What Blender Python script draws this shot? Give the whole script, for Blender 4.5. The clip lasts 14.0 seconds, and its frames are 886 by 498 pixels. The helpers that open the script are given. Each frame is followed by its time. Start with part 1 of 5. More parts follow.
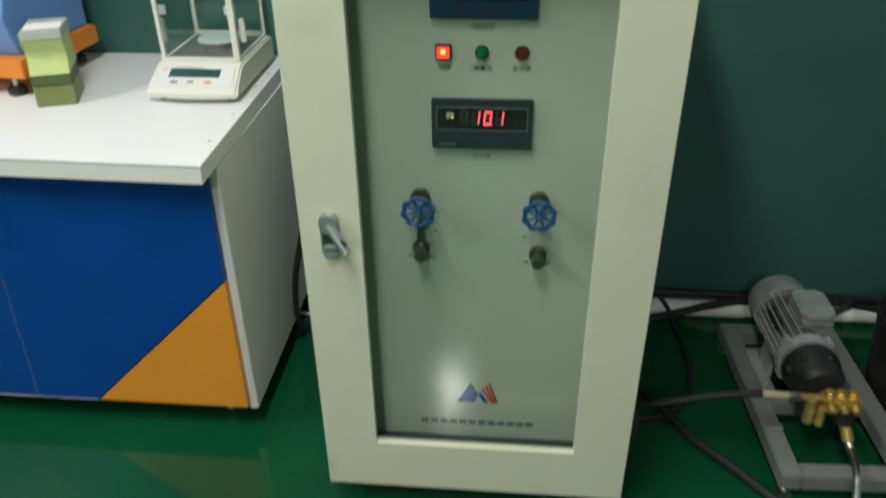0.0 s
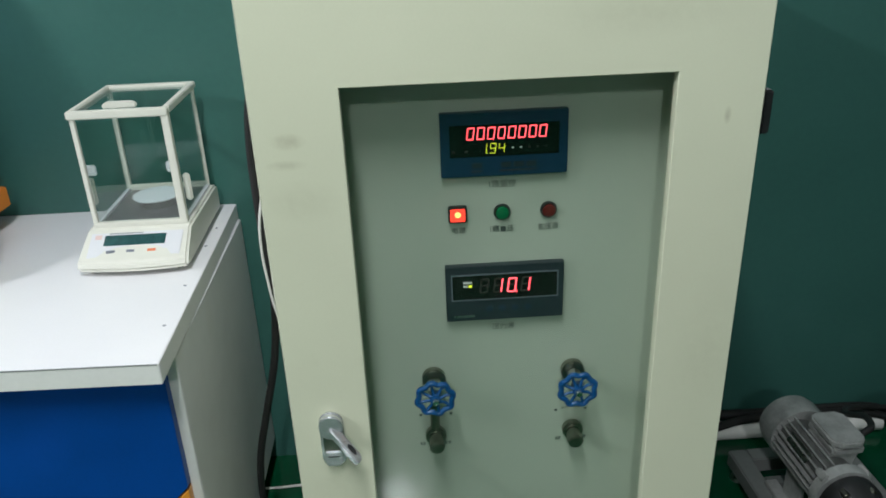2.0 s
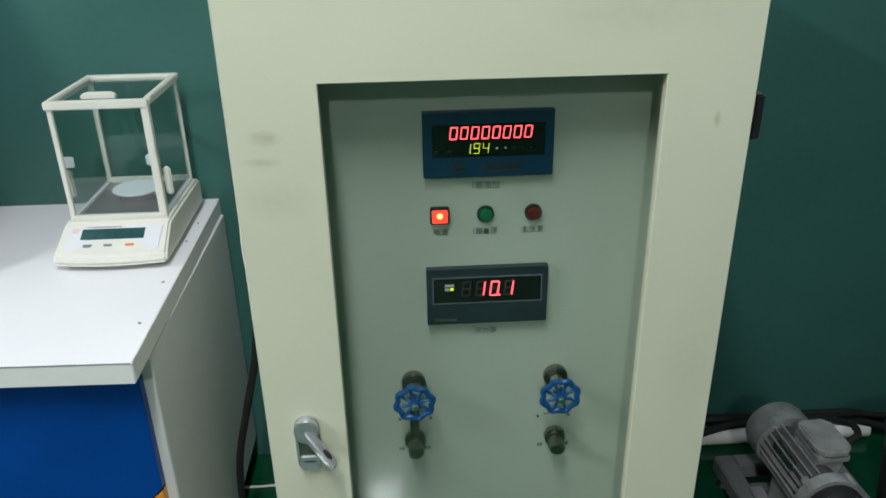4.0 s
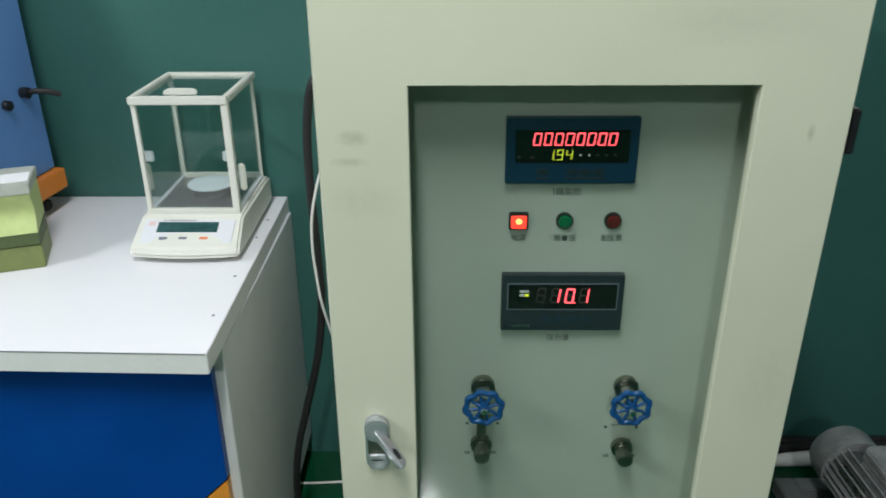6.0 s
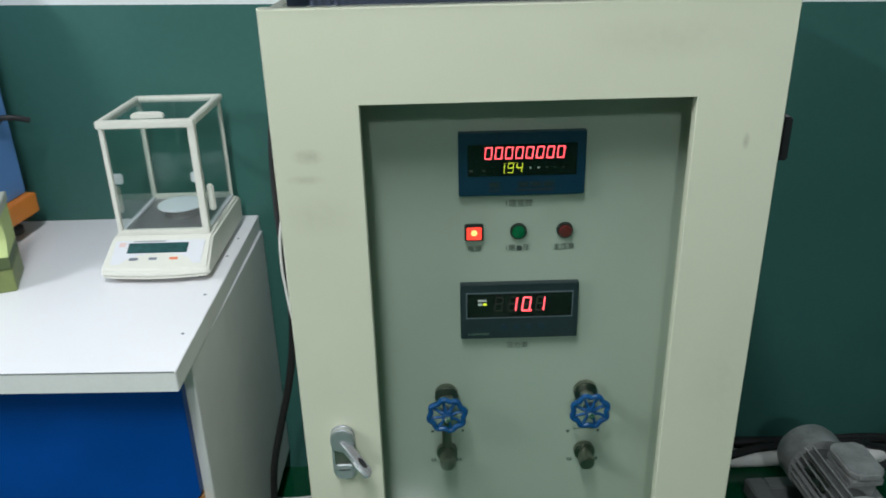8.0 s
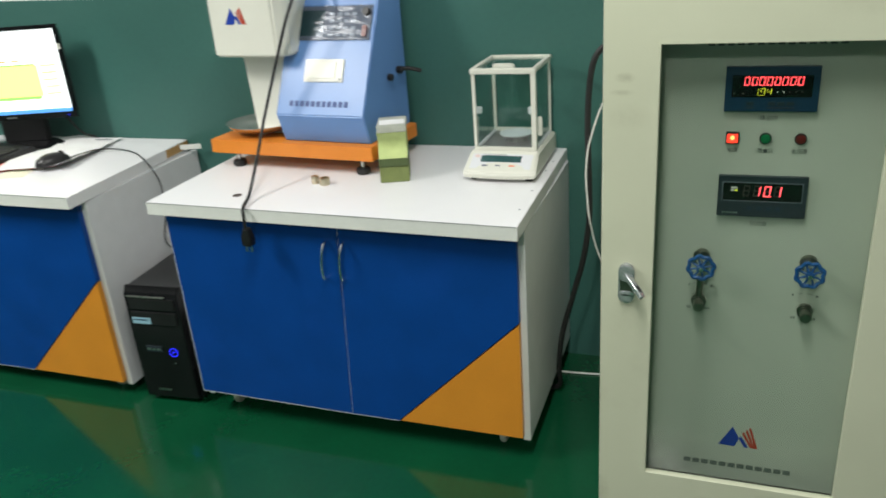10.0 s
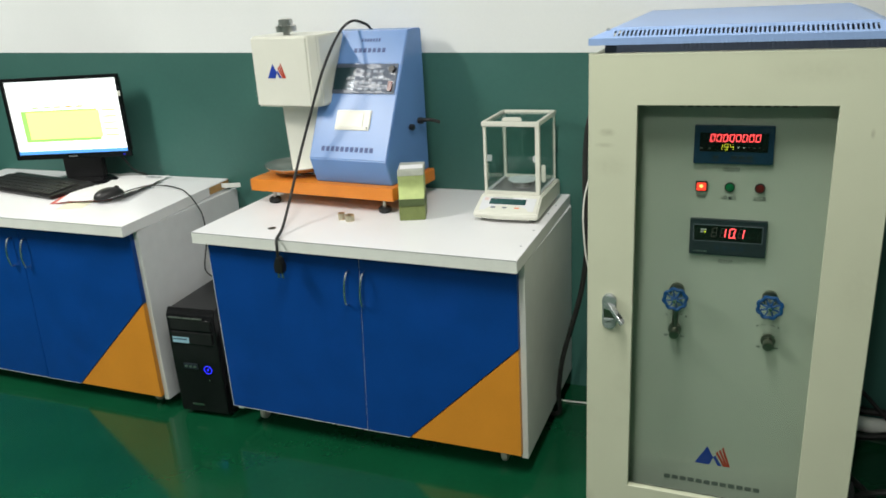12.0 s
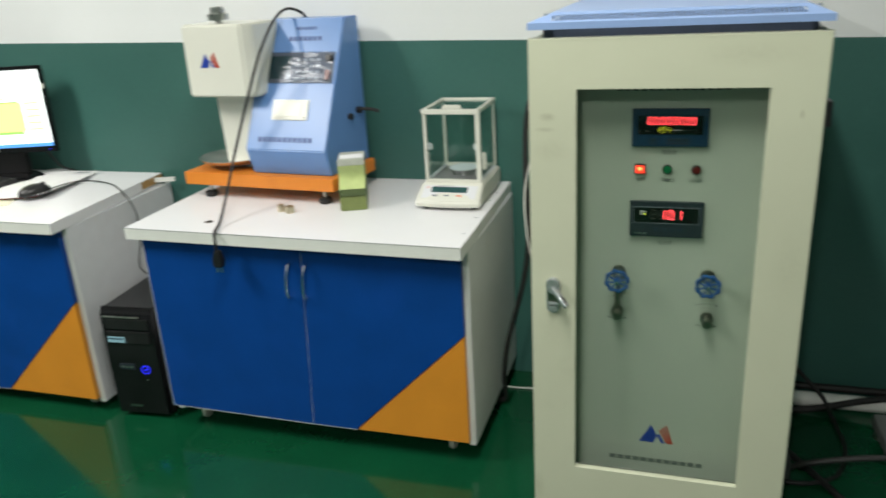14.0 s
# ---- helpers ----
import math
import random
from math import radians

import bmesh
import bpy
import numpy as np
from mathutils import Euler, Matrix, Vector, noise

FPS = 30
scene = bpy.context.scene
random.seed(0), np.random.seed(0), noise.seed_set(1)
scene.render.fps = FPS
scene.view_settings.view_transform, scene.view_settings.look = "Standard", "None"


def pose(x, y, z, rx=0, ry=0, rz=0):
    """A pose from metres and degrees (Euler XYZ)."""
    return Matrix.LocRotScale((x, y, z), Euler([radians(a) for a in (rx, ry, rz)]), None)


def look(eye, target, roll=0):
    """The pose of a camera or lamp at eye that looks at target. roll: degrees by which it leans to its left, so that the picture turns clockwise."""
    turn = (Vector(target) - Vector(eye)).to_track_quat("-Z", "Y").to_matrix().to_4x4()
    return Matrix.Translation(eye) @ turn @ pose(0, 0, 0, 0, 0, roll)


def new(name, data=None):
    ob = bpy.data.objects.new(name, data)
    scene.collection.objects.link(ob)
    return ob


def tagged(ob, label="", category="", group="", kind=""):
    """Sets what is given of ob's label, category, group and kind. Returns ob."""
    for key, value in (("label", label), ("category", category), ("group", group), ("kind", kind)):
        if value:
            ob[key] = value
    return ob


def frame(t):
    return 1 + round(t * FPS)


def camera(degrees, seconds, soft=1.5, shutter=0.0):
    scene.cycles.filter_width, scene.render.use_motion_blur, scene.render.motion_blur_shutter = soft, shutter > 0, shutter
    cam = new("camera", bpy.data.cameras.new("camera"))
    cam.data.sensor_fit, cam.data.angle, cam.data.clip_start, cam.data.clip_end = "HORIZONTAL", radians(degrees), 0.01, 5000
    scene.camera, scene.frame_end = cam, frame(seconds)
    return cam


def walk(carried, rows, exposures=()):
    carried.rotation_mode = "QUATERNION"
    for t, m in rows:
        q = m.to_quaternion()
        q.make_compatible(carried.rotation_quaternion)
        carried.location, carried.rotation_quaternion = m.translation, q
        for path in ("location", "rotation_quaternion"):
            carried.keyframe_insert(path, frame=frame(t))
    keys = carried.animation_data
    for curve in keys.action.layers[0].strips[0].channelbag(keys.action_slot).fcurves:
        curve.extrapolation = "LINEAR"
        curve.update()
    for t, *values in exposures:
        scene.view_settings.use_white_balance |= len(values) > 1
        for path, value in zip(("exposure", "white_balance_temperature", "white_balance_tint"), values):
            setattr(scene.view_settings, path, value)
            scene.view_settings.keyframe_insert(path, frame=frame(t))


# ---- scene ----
cam = camera(59.5, 14.0, soft=1.7, shutter=0.6)
PATH = [
    (0, (0.046, -1.172, 1.302), (-0.116, 0.529, 0.263), -0.7),
    (0.2, (0.036, -1.102, 1.311), (-0.118, 0.613, 0.294), -0.7),
    (0.5, (0.009, -1.023, 1.309), (-0.118, 0.721, 0.339), -0.2),
    (0.7, (-0.03, -0.988, 1.309), (-0.125, 0.77, 0.361), -0.7),
    (1, (-0.102, -0.97, 1.323), (-0.13, 0.834, 0.458), -3.3),
    (1.5, (-0.146, -0.962, 1.324), (-0.07, 0.842, 0.463), -3.5),
    (2, (-0.118, -0.943, 1.327), (-0.048, 0.873, 0.49), -2.3),
    (2.5, (-0.103, -0.922, 1.321), (-0.041, 0.886, 0.469), -1.6),
    (2.7, (-0.099, -0.917, 1.323), (-0.028, 0.887, 0.462), -1.6),
    (4.8, (-0.111, -0.917, 1.324), (-0.022, 0.896, 0.483), -1.0),
    (5, (-0.122, -0.915, 1.325), (-0.057, 0.899, 0.485), -1.0),
    (5.5, (-0.152, -0.915, 1.326), (-0.212, 0.903, 0.495), -0.7),
    (6, (-0.145, -0.919, 1.322), (-0.17, 0.899, 0.49), -0.3),
    (6.5, (-0.134, -0.928, 1.325), (-0.109, 0.895, 0.504), -0.4),
    (7, (-0.126, -0.937, 1.325), (-0.065, 0.889, 0.512), -0.5),
    (7.5, (-0.121, -0.941, 1.329), (-0.067, 0.889, 0.522), -0.7),
    (8, (-0.109, -0.949, 1.332), (-0.096, 0.885, 0.533), -1.4),
    (8.5, (-0.092, -1.016, 1.353), (-0.252, 0.802, 0.535), -2.2),
    (8.8, (-0.107, -1.141, 1.357), (-0.364, 0.687, 0.588), -2.4),
    (9, (-0.138, -1.26, 1.344), (-0.405, 0.563, 0.565), -1.3),
    (9.2, (-0.151, -1.342, 1.345), (-0.498, 0.444, 0.515), -2.0),
    (11.3, (0.043, -1.722, 1.402), (-0.754, -0.017, 0.726), -3.5),
    (11.5, (0.04, -1.74, 1.404), (-0.726, -0.019, 0.733), -3.2),
    (12, (0.039, -1.755, 1.407), (-0.686, -0.01, 0.75), -3.4),
    (12.5, (0.028, -1.757, 1.407), (-0.674, -0.009, 0.737), -3.5),
    (13, (0.021, -1.757, 1.407), (-0.703, -0.014, 0.747), -3.9),
    (13.5, (0.019, -1.753, 1.403), (-0.696, -0.008, 0.738), -3.5),
    (14, (0.028, -1.752, 1.392), (-0.55, 0.037, 0.71), -3.3),
]
walk(cam, [(t, look(eye, target, roll)) for t, eye, target, roll in PATH],
     [(0.0, 0.03, 6500, 7), (0.5, 0.03, 6350, 8), (1.0, 0.03, 6100, 10), (2.5, 0.03, 6050, 11), (8.0, 0.03, 5920, 11), (8.5, 0.03, 5850, 10), (9.0, 0.04, 6200, 10), (11.5, 0.03, 6600, 9), (14.0, 0.03, 6600, 9)])

# ---- light ----
world = bpy.data.worlds.new("world")
scene.world = world
world.use_nodes = True
world.node_tree.nodes["Background"].inputs[0].default_value = (0.8, 0.9, 1.0, 1)
world.node_tree.nodes["Background"].inputs[1].default_value = 0.02

CEIL = 2.9
LAMPS = [(-0.36, -1.08, 0, 1.2, 44), (-0.34, -3.55, 0, 0.4, 50), (-2.9, -1.4, 0, 1.2, 90)]  # x, y, turn, length, watts
for lx, ly, turn, long, watts in LAMPS:
    lamp = bpy.data.lights.new("tube_light", "AREA")
    lamp.shape, lamp.size, lamp.size_y, lamp.energy = "RECTANGLE", 0.15, long, watts
    lamp.color = (1.0, 0.985, 0.94)
    tagged(new("tube_light", lamp), "cool white ceiling tube light", "light").matrix_world = pose(lx, ly, CEIL - 0.085, 0, 0, turn)


# ---- materials ----
def mat(name, color, rough=0.5, metal=0.0, var=0.06, scale=6.0, grain=120.0, bump=0.0, coat=0.0, emit=None, power=0.0, rvar=0.1, stain=None, spec=0.5):
    """A surface with broad and fine variation of colour, uneven gloss and a little relief."""
    m = bpy.data.materials.new(name)
    m.use_nodes = True
    nt = m.node_tree
    b = nt.nodes["Principled BSDF"]
    b.inputs["Roughness"].default_value = rough
    b.inputs["Metallic"].default_value = metal
    b.inputs["Coat Weight"].default_value = coat
    b.inputs["Specular IOR Level"].default_value = spec
    co = nt.nodes.new("ShaderNodeNewGeometry")
    big = nt.nodes.new("ShaderNodeTexNoise")
    big.inputs["Scale"].default_value, big.inputs["Detail"].default_value = scale, 5
    fine = nt.nodes.new("ShaderNodeTexNoise")
    fine.inputs["Scale"].default_value, fine.inputs["Detail"].default_value = grain, 3
    for n in (big, fine):
        nt.links.new(co.outputs["Position"], n.inputs["Vector"])
    mixed = nt.nodes.new("ShaderNodeMath")
    mixed.operation = "MULTIPLY_ADD"
    nt.links.new(fine.outputs["Fac"], mixed.inputs[0])
    mixed.inputs[1].default_value = 0.35
    nt.links.new(big.outputs["Fac"], mixed.inputs[2])
    ramp = nt.nodes.new("ShaderNodeValToRGB")
    ramp.color_ramp.elements[0].position, ramp.color_ramp.elements[1].position = 0.45, 0.9
    ramp.color_ramp.elements[0].color = (*[c * (1 - var) for c in color], 1)
    ramp.color_ramp.elements[1].color = (*[min(1, c * (1 + var)) for c in color], 1)
    nt.links.new(mixed.outputs[0], ramp.inputs[0])
    last = ramp.outputs[0]
    if stain:
        spot = nt.nodes.new("ShaderNodeTexNoise")
        spot.inputs["Scale"].default_value, spot.inputs["Detail"].default_value = stain[1], 6
        nt.links.new(co.outputs["Position"], spot.inputs["Vector"])
        cut = nt.nodes.new("ShaderNodeValToRGB")
        cut.color_ramp.elements[0].position, cut.color_ramp.elements[1].position = stain[2], stain[2] + 0.12
        nt.links.new(spot.outputs["Fac"], cut.inputs[0])
        some = nt.nodes.new("ShaderNodeMath")
        some.operation = "MULTIPLY"
        some.inputs[1].default_value = stain[3]
        nt.links.new(cut.outputs[0], some.inputs[0])
        mix = nt.nodes.new("ShaderNodeMix")
        mix.data_type = "RGBA"
        nt.links.new(some.outputs[0], mix.inputs[0])
        nt.links.new(last, mix.inputs[6])
        mix.inputs[7].default_value = (*stain[0], 1)
        last = mix.outputs[2]
    nt.links.new(last, b.inputs["Base Color"])
    gloss = nt.nodes.new("ShaderNodeMapRange")
    gloss.inputs[3].default_value, gloss.inputs[4].default_value = max(0.02, rough * (1 - rvar)), min(1, rough * (1 + rvar))
    nt.links.new(big.outputs["Fac"], gloss.inputs[0])
    nt.links.new(gloss.outputs[0], b.inputs["Roughness"])
    if bump:
        relief = nt.nodes.new("ShaderNodeBump")
        relief.inputs["Strength"].default_value, relief.inputs["Distance"].default_value = bump, 0.002
        nt.links.new(mixed.outputs[0], relief.inputs["Height"])
        nt.links.new(relief.outputs[0], b.inputs["Normal"])
    if emit:
        b.inputs["Emission Color"].default_value = (*emit, 1)
        b.inputs["Emission Strength"].default_value = power
    return m


def glass(name, tint=(0.93, 0.97, 0.95), rough=0.0, gloss=0.045):
    """Thin clear glass: mostly see-through, with a weak mirror on it."""
    m = bpy.data.materials.new(name)
    m.use_nodes = True
    nt = m.node_tree
    nt.nodes.remove(nt.nodes["Principled BSDF"])
    clear, shine, mix = nt.nodes.new("ShaderNodeBsdfTransparent"), nt.nodes.new("ShaderNodeBsdfGlossy"), nt.nodes.new("ShaderNodeMixShader")
    clear.inputs[0].default_value = (*tint, 1)
    shine.inputs["Roughness"].default_value = rough
    face = nt.nodes.new("ShaderNodeLayerWeight")
    face.inputs[0].default_value = 0.5
    steep, part_of = nt.nodes.new("ShaderNodeMath"), nt.nodes.new("ShaderNodeMath")
    steep.operation, part_of.operation = "POWER", "MULTIPLY_ADD"
    steep.inputs[1].default_value = 5.0
    nt.links.new(face.outputs["Facing"], steep.inputs[0])
    nt.links.new(steep.outputs[0], part_of.inputs[0])
    part_of.inputs[1].default_value, part_of.inputs[2].default_value = 0.9, gloss
    nt.links.new(part_of.outputs[0], mix.inputs[0])
    nt.links.new(clear.outputs[0], mix.inputs[1])
    nt.links.new(shine.outputs[0], mix.inputs[2])
    nt.links.new(mix.outputs[0], nt.nodes["Material Output"].inputs[0])
    return m


M_WALLG = mat("green_wall_paint", (0.040, 0.128, 0.108), 0.42, var=0.10, scale=2.5, grain=70, bump=0.25, rvar=0.2, stain=((0.06, 0.16, 0.14), 5, 0.62, 0.25))
M_WALLW = mat("white_wall_paint", (0.78, 0.80, 0.80), 0.6, var=0.03, scale=2.0, bump=0.15)
M_CEIL = mat("ceiling_paint", (0.75, 0.76, 0.76), 0.7, var=0.03)
M_FLOOR = mat("green_epoxy", (0.003, 0.060, 0.024), 0.13, var=0.16, scale=3.0, grain=60, bump=0.04, rvar=0.35, stain=((0.012, 0.085, 0.04), 9, 0.64, 0.4))
M_CREAM = mat("cream_enamel", (0.60, 0.62, 0.47), 0.36, var=0.03, scale=5.0, grain=300, bump=0.06, stain=((0.46, 0.46, 0.34), 7, 0.66, 0.25))
M_PANEL = mat("panel_enamel", (0.53, 0.575, 0.48), 0.085, var=0.04, scale=5.0, grain=300, stain=((0.44, 0.49, 0.39), 9, 0.60, 0.35))
M_DARKIN = mat("blue_black_steel", (0.02, 0.035, 0.06), 0.4, var=0.15)
M_BLUEROOF = mat("sky_blue_enamel", (0.27, 0.395, 0.67), 0.35, var=0.05, scale=5)
M_MFIBLUE = mat("light_blue_enamel", (0.125, 0.26, 0.56), 0.34, var=0.05, scale=6, grain=200, bump=0.05)
M_MFIWHITE = mat("ivory_enamel", (0.74, 0.74, 0.66), 0.36, var=0.03, scale=6, grain=200, bump=0.04)
M_ORANGEP = mat("orange_enamel", (0.72, 0.235, 0.03), 0.38, var=0.06, scale=7)
M_BENCHTOP = mat("white_laminate", (0.80, 0.80, 0.82), 0.38, var=0.03, scale=3, grain=260, bump=0.04, stain=((0.62, 0.56, 0.48), 6, 0.68, 0.35))
M_EDGE = mat("white_edge_band", (0.70, 0.72, 0.68), 0.42, var=0.05, scale=10)
M_SIDE = mat("grey_white_laminate", (0.70, 0.71, 0.73), 0.45, var=0.03, scale=20, grain=400, bump=0.03, stain=((0.56, 0.54, 0.48), 5, 0.64, 0.3))
M_BLUED = mat("blue_laminate", (0.001, 0.050, 0.25), 0.42, var=0.10, scale=8, grain=180, bump=0.05, stain=((0.004, 0.062, 0.32), 5, 0.60, 0.35), spec=0.25)
M_ORANGED = mat("orange_laminate", (0.66, 0.26, 0.024), 0.38, var=0.06, scale=6, grain=180, bump=0.05)
M_BLACK = mat("black_plastic", (0.012, 0.012, 0.013), 0.38, var=0.25, scale=20, bump=0.05)
M_BLACKG = mat("glossy_black_plastic", (0.008, 0.008, 0.009), 0.12, var=0.2, scale=14)
M_RUBBER = mat("black_rubber", (0.013, 0.013, 0.013), 0.55, var=0.25, scale=40, bump=0.15)
M_CHROME = mat("chrome", (0.80, 0.81, 0.82), 0.24, 1.0, var=0.05, scale=20)
M_STEEL = mat("brushed_steel", (0.55, 0.55, 0.52), 0.28, 1.0, var=0.12, scale=40)
M_NICKEL = mat("dull_nickel", (0.27, 0.265, 0.225), 0.32, 1.0, var=0.2, scale=50)
M_HANDWHEEL = mat("blue_cast_paint", (0.008, 0.080, 0.28), 0.36, var=0.2, scale=50, bump=0.1)
M_METERBLUE = mat("navy_plastic", (0.007, 0.036, 0.085), 0.35, var=0.1, scale=30)
M_METERGREY = mat("slate_plastic", (0.022, 0.030, 0.040), 0.38, var=0.1, scale=30)
M_WINDOW = mat("smoked_window", (0.006, 0.004, 0.005), 0.1, var=0.2, scale=30)
M_LEDRED = mat("red_led", (0.5, 0.02, 0.04), 0.4, emit=(1.0, 0.066, 0.078), power=6.5)
M_LEDYEL = mat("yellow_led", (0.5, 0.5, 0.02), 0.4, emit=(0.78, 0.85, 0.03), power=1.4)
M_LEDGHOST = mat("unlit_led", (0.045, 0.03, 0.03), 0.4)
M_LAMPRED = mat("lit_red_lens", (0.6, 0.03, 0.01), 0.25, emit=(1.0, 0.055, 0.03), power=1.6)
M_LAMPHOT = mat("lamp_core", (0.9, 0.3, 0.05), 0.3, emit=(1.0, 0.36, 0.10), power=3.0)
M_LENSG = mat("green_lens", (0.006, 0.15, 0.05), 0.2, var=0.15, scale=60)
M_LENSR = mat("dark_red_lens", (0.13, 0.012, 0.012), 0.2, var=0.15, scale=60)
M_INK = mat("dark_print", (0.065, 0.08, 0.072), 0.5)
M_INKL = mat("grey_print", (0.15, 0.18, 0.155), 0.5)
M_INKB = mat("navy_print", (0.035, 0.075, 0.23), 0.5)
M_LOGOB = mat("blue_print", (0.01, 0.045, 0.36), 0.4)
M_LOGOR = mat("red_print", (0.50, 0.06, 0.03), 0.4)
M_BALW = mat("balance_plastic", (0.67, 0.67, 0.60), 0.36, var=0.03, scale=20, bump=0.03)
M_BALG = mat("balance_keypad", (0.66, 0.67, 0.70), 0.35, var=0.03, scale=20)
M_BALDECK = mat("balance_deck", (0.20, 0.20, 0.20), 0.3, 0.6, var=0.1, scale=30)
M_PANW = mat("weighing_pan", (0.72, 0.76, 0.79), 0.3, 0.0, var=0.04, scale=40)
M_LCD = mat("lcd", (0.018, 0.07, 0.07), 0.2, var=0.2, scale=60)
M_LCDFIG = mat("lcd_figure", (0.035, 0.105, 0.105), 0.2)
M_KEYG = mat("grey_key", (0.16, 0.18, 0.22), 0.4)
M_KEYO = mat("orange_key", (0.75, 0.22, 0.10), 0.4)
M_DISH = mat("worn_steel", (0.62, 0.61, 0.58), 0.16, 0.85, var=0.12, scale=30)
M_KEYDIM = mat("dim_key", (0.018, 0.035, 0.065), 0.4)
M_GAP = mat("shaded_grey_steel", (0.20, 0.21, 0.22), 0.5)
# roof blue darkened by the shade under the roof
M_ROOFIN = mat("shaded_blue_steel", (0.075, 0.095, 0.15), 0.5)
M_RING = mat("pale_brass", (0.58, 0.52, 0.38), 0.32, 0.9, var=0.15, scale=60)
M_PINK = mat("faded_red_print", (0.66, 0.50, 0.47), 0.4)
M_SATIN = mat("satin_zinc", (0.58, 0.60, 0.61), 0.24, 0.75, var=0.06, scale=40)
M_CAST = mat("cast_aluminium_paint", (0.41, 0.42, 0.41), 0.32, 0.4, var=0.22, scale=30, grain=160, bump=0.2)
M_CASTG = mat("grimy_cast_aluminium", (0.10, 0.105, 0.10), 0.45, 0.3, var=0.3, scale=40, bump=0.2)
M_CASTD = mat("dark_cast_iron", (0.020, 0.021, 0.022), 0.45, 0.2, var=0.3, scale=30, bump=0.25)
M_BRASS = mat("brass", (0.62, 0.46, 0.15), 0.36, 0.8, var=0.25, scale=60)
M_SKID = mat("grey_steel_paint", (0.17, 0.18, 0.175), 0.45, var=0.15, scale=14, bump=0.15)
M_PIPE = mat("white_pvc", (0.80, 0.81, 0.77), 0.45, var=0.06, scale=12)
M_WIREW = mat("white_cable", (0.7, 0.7, 0.66), 0.45)
M_PAPER = mat("white_paper", (0.82, 0.82, 0.82), 0.7, var=0.03, scale=20)
M_CARD = mat("red_folder", (0.55, 0.07, 0.05), 0.5, var=0.1)
# pale yellow reflection on the desk, put into a colour
M_YELGLOW = mat("yellow_glow_tint", (0.80, 0.77, 0.60), 0.7)
M_NOTE = mat("light_green_paper", (0.47, 0.56, 0.22), 0.6, var=0.08, scale=40, grain=400, bump=0.2)
M_OLIVE = mat("olive_card", (0.17, 0.21, 0.065), 0.5, var=0.12, scale=30)
M_OLIVED = mat("dark_olive_card", (0.065, 0.095, 0.03), 0.5, var=0.12, scale=30)
M_GREYCARD = mat("grey_card", (0.42, 0.44, 0.38), 0.45, var=0.08, scale=30)
M_TAPE = mat("brown_tape", (0.42, 0.24, 0.08), 0.45, var=0.15, scale=30)
M_SLEEVE = mat("tan_rubber", (0.42, 0.36, 0.22), 0.5, var=0.15, scale=40)
M_SCREENW = mat("screen_white", (0.8, 0.8, 0.8), 0.3, emit=(0.93, 1.0, 1.0), power=1.25, var=0.0)
M_SCREENY = mat("screen_yellow", (0.8, 0.8, 0.3), 0.3, emit=(1.0, 0.87, 0.24), power=0.85, var=0.0)
M_SCREENG = mat("screen_green", (0.3, 0.8, 0.2), 0.3, emit=(0.30, 0.75, 0.08), power=0.8, var=0.0)
M_SCREENB = mat("screen_blue", (0.1, 0.3, 0.8), 0.3, emit=(0.08, 0.33, 0.75), power=0.9, var=0.0)
M_SCREENR = mat("screen_red", (0.6, 0.3, 0.1), 0.3, emit=(0.75, 0.38, 0.10), power=0.8, var=0.0)
M_BLUELED = mat("blue_led", (0.02, 0.02, 0.6), 0.3, emit=(0.015, 0.02, 1.0), power=1.6)
M_STICKER = mat("light_blue_sticker", (0.30, 0.52, 0.62), 0.4)
M_TUBE = mat("lamp_housing", (0.8, 0.8, 0.8), 0.4)
G_DOOR = glass("cabinet_glass", (0.93, 0.955, 0.94))
G_BAL = glass("draught_shield_glass", (0.95, 0.975, 0.965))


def smudged(m, spots, color):
    """Soft hand marks: (x, z, width, height, strength) on the face of a door."""
    nt = m.node_tree
    b = nt.nodes["Principled BSDF"]
    last = b.inputs["Base Color"].links[0].from_socket
    geo = nt.nodes.new("ShaderNodeNewGeometry")
    rub = nt.nodes.new("ShaderNodeTexNoise")
    rub.inputs["Scale"].default_value, rub.inputs["Detail"].default_value = 90, 4
    nt.links.new(geo.outputs["Position"], rub.inputs["Vector"])
    for x, z, w, h, much in spots:
        near, size = nt.nodes.new("ShaderNodeVectorMath"), nt.nodes.new("ShaderNodeVectorMath")
        near.operation, size.operation = "MULTIPLY_ADD", "LENGTH"
        near.inputs[1].default_value = (1 / w, 0, 1 / h)
        near.inputs[2].default_value = (-x / w, 0, -z / h)
        nt.links.new(geo.outputs["Position"], near.inputs[0])
        nt.links.new(near.outputs[0], size.inputs[0])
        fade = nt.nodes.new("ShaderNodeMapRange")
        fade.inputs[1].default_value, fade.inputs[2].default_value = 1.0, 0.2
        fade.inputs[3].default_value, fade.inputs[4].default_value = 0.0, much * 1.7
        nt.links.new(size.outputs["Value"], fade.inputs[0])
        some = nt.nodes.new("ShaderNodeMath")
        some.operation = "MULTIPLY"
        nt.links.new(fade.outputs[0], some.inputs[0])
        nt.links.new(rub.outputs["Fac"], some.inputs[1])
        mix = nt.nodes.new("ShaderNodeMix")
        mix.data_type = "RGBA"
        nt.links.new(some.outputs[0], mix.inputs[0])
        nt.links.new(last, mix.inputs[6])
        mix.inputs[7].default_value = (*color, 1)
        last = mix.outputs[2]
    nt.links.new(last, b.inputs["Base Color"])


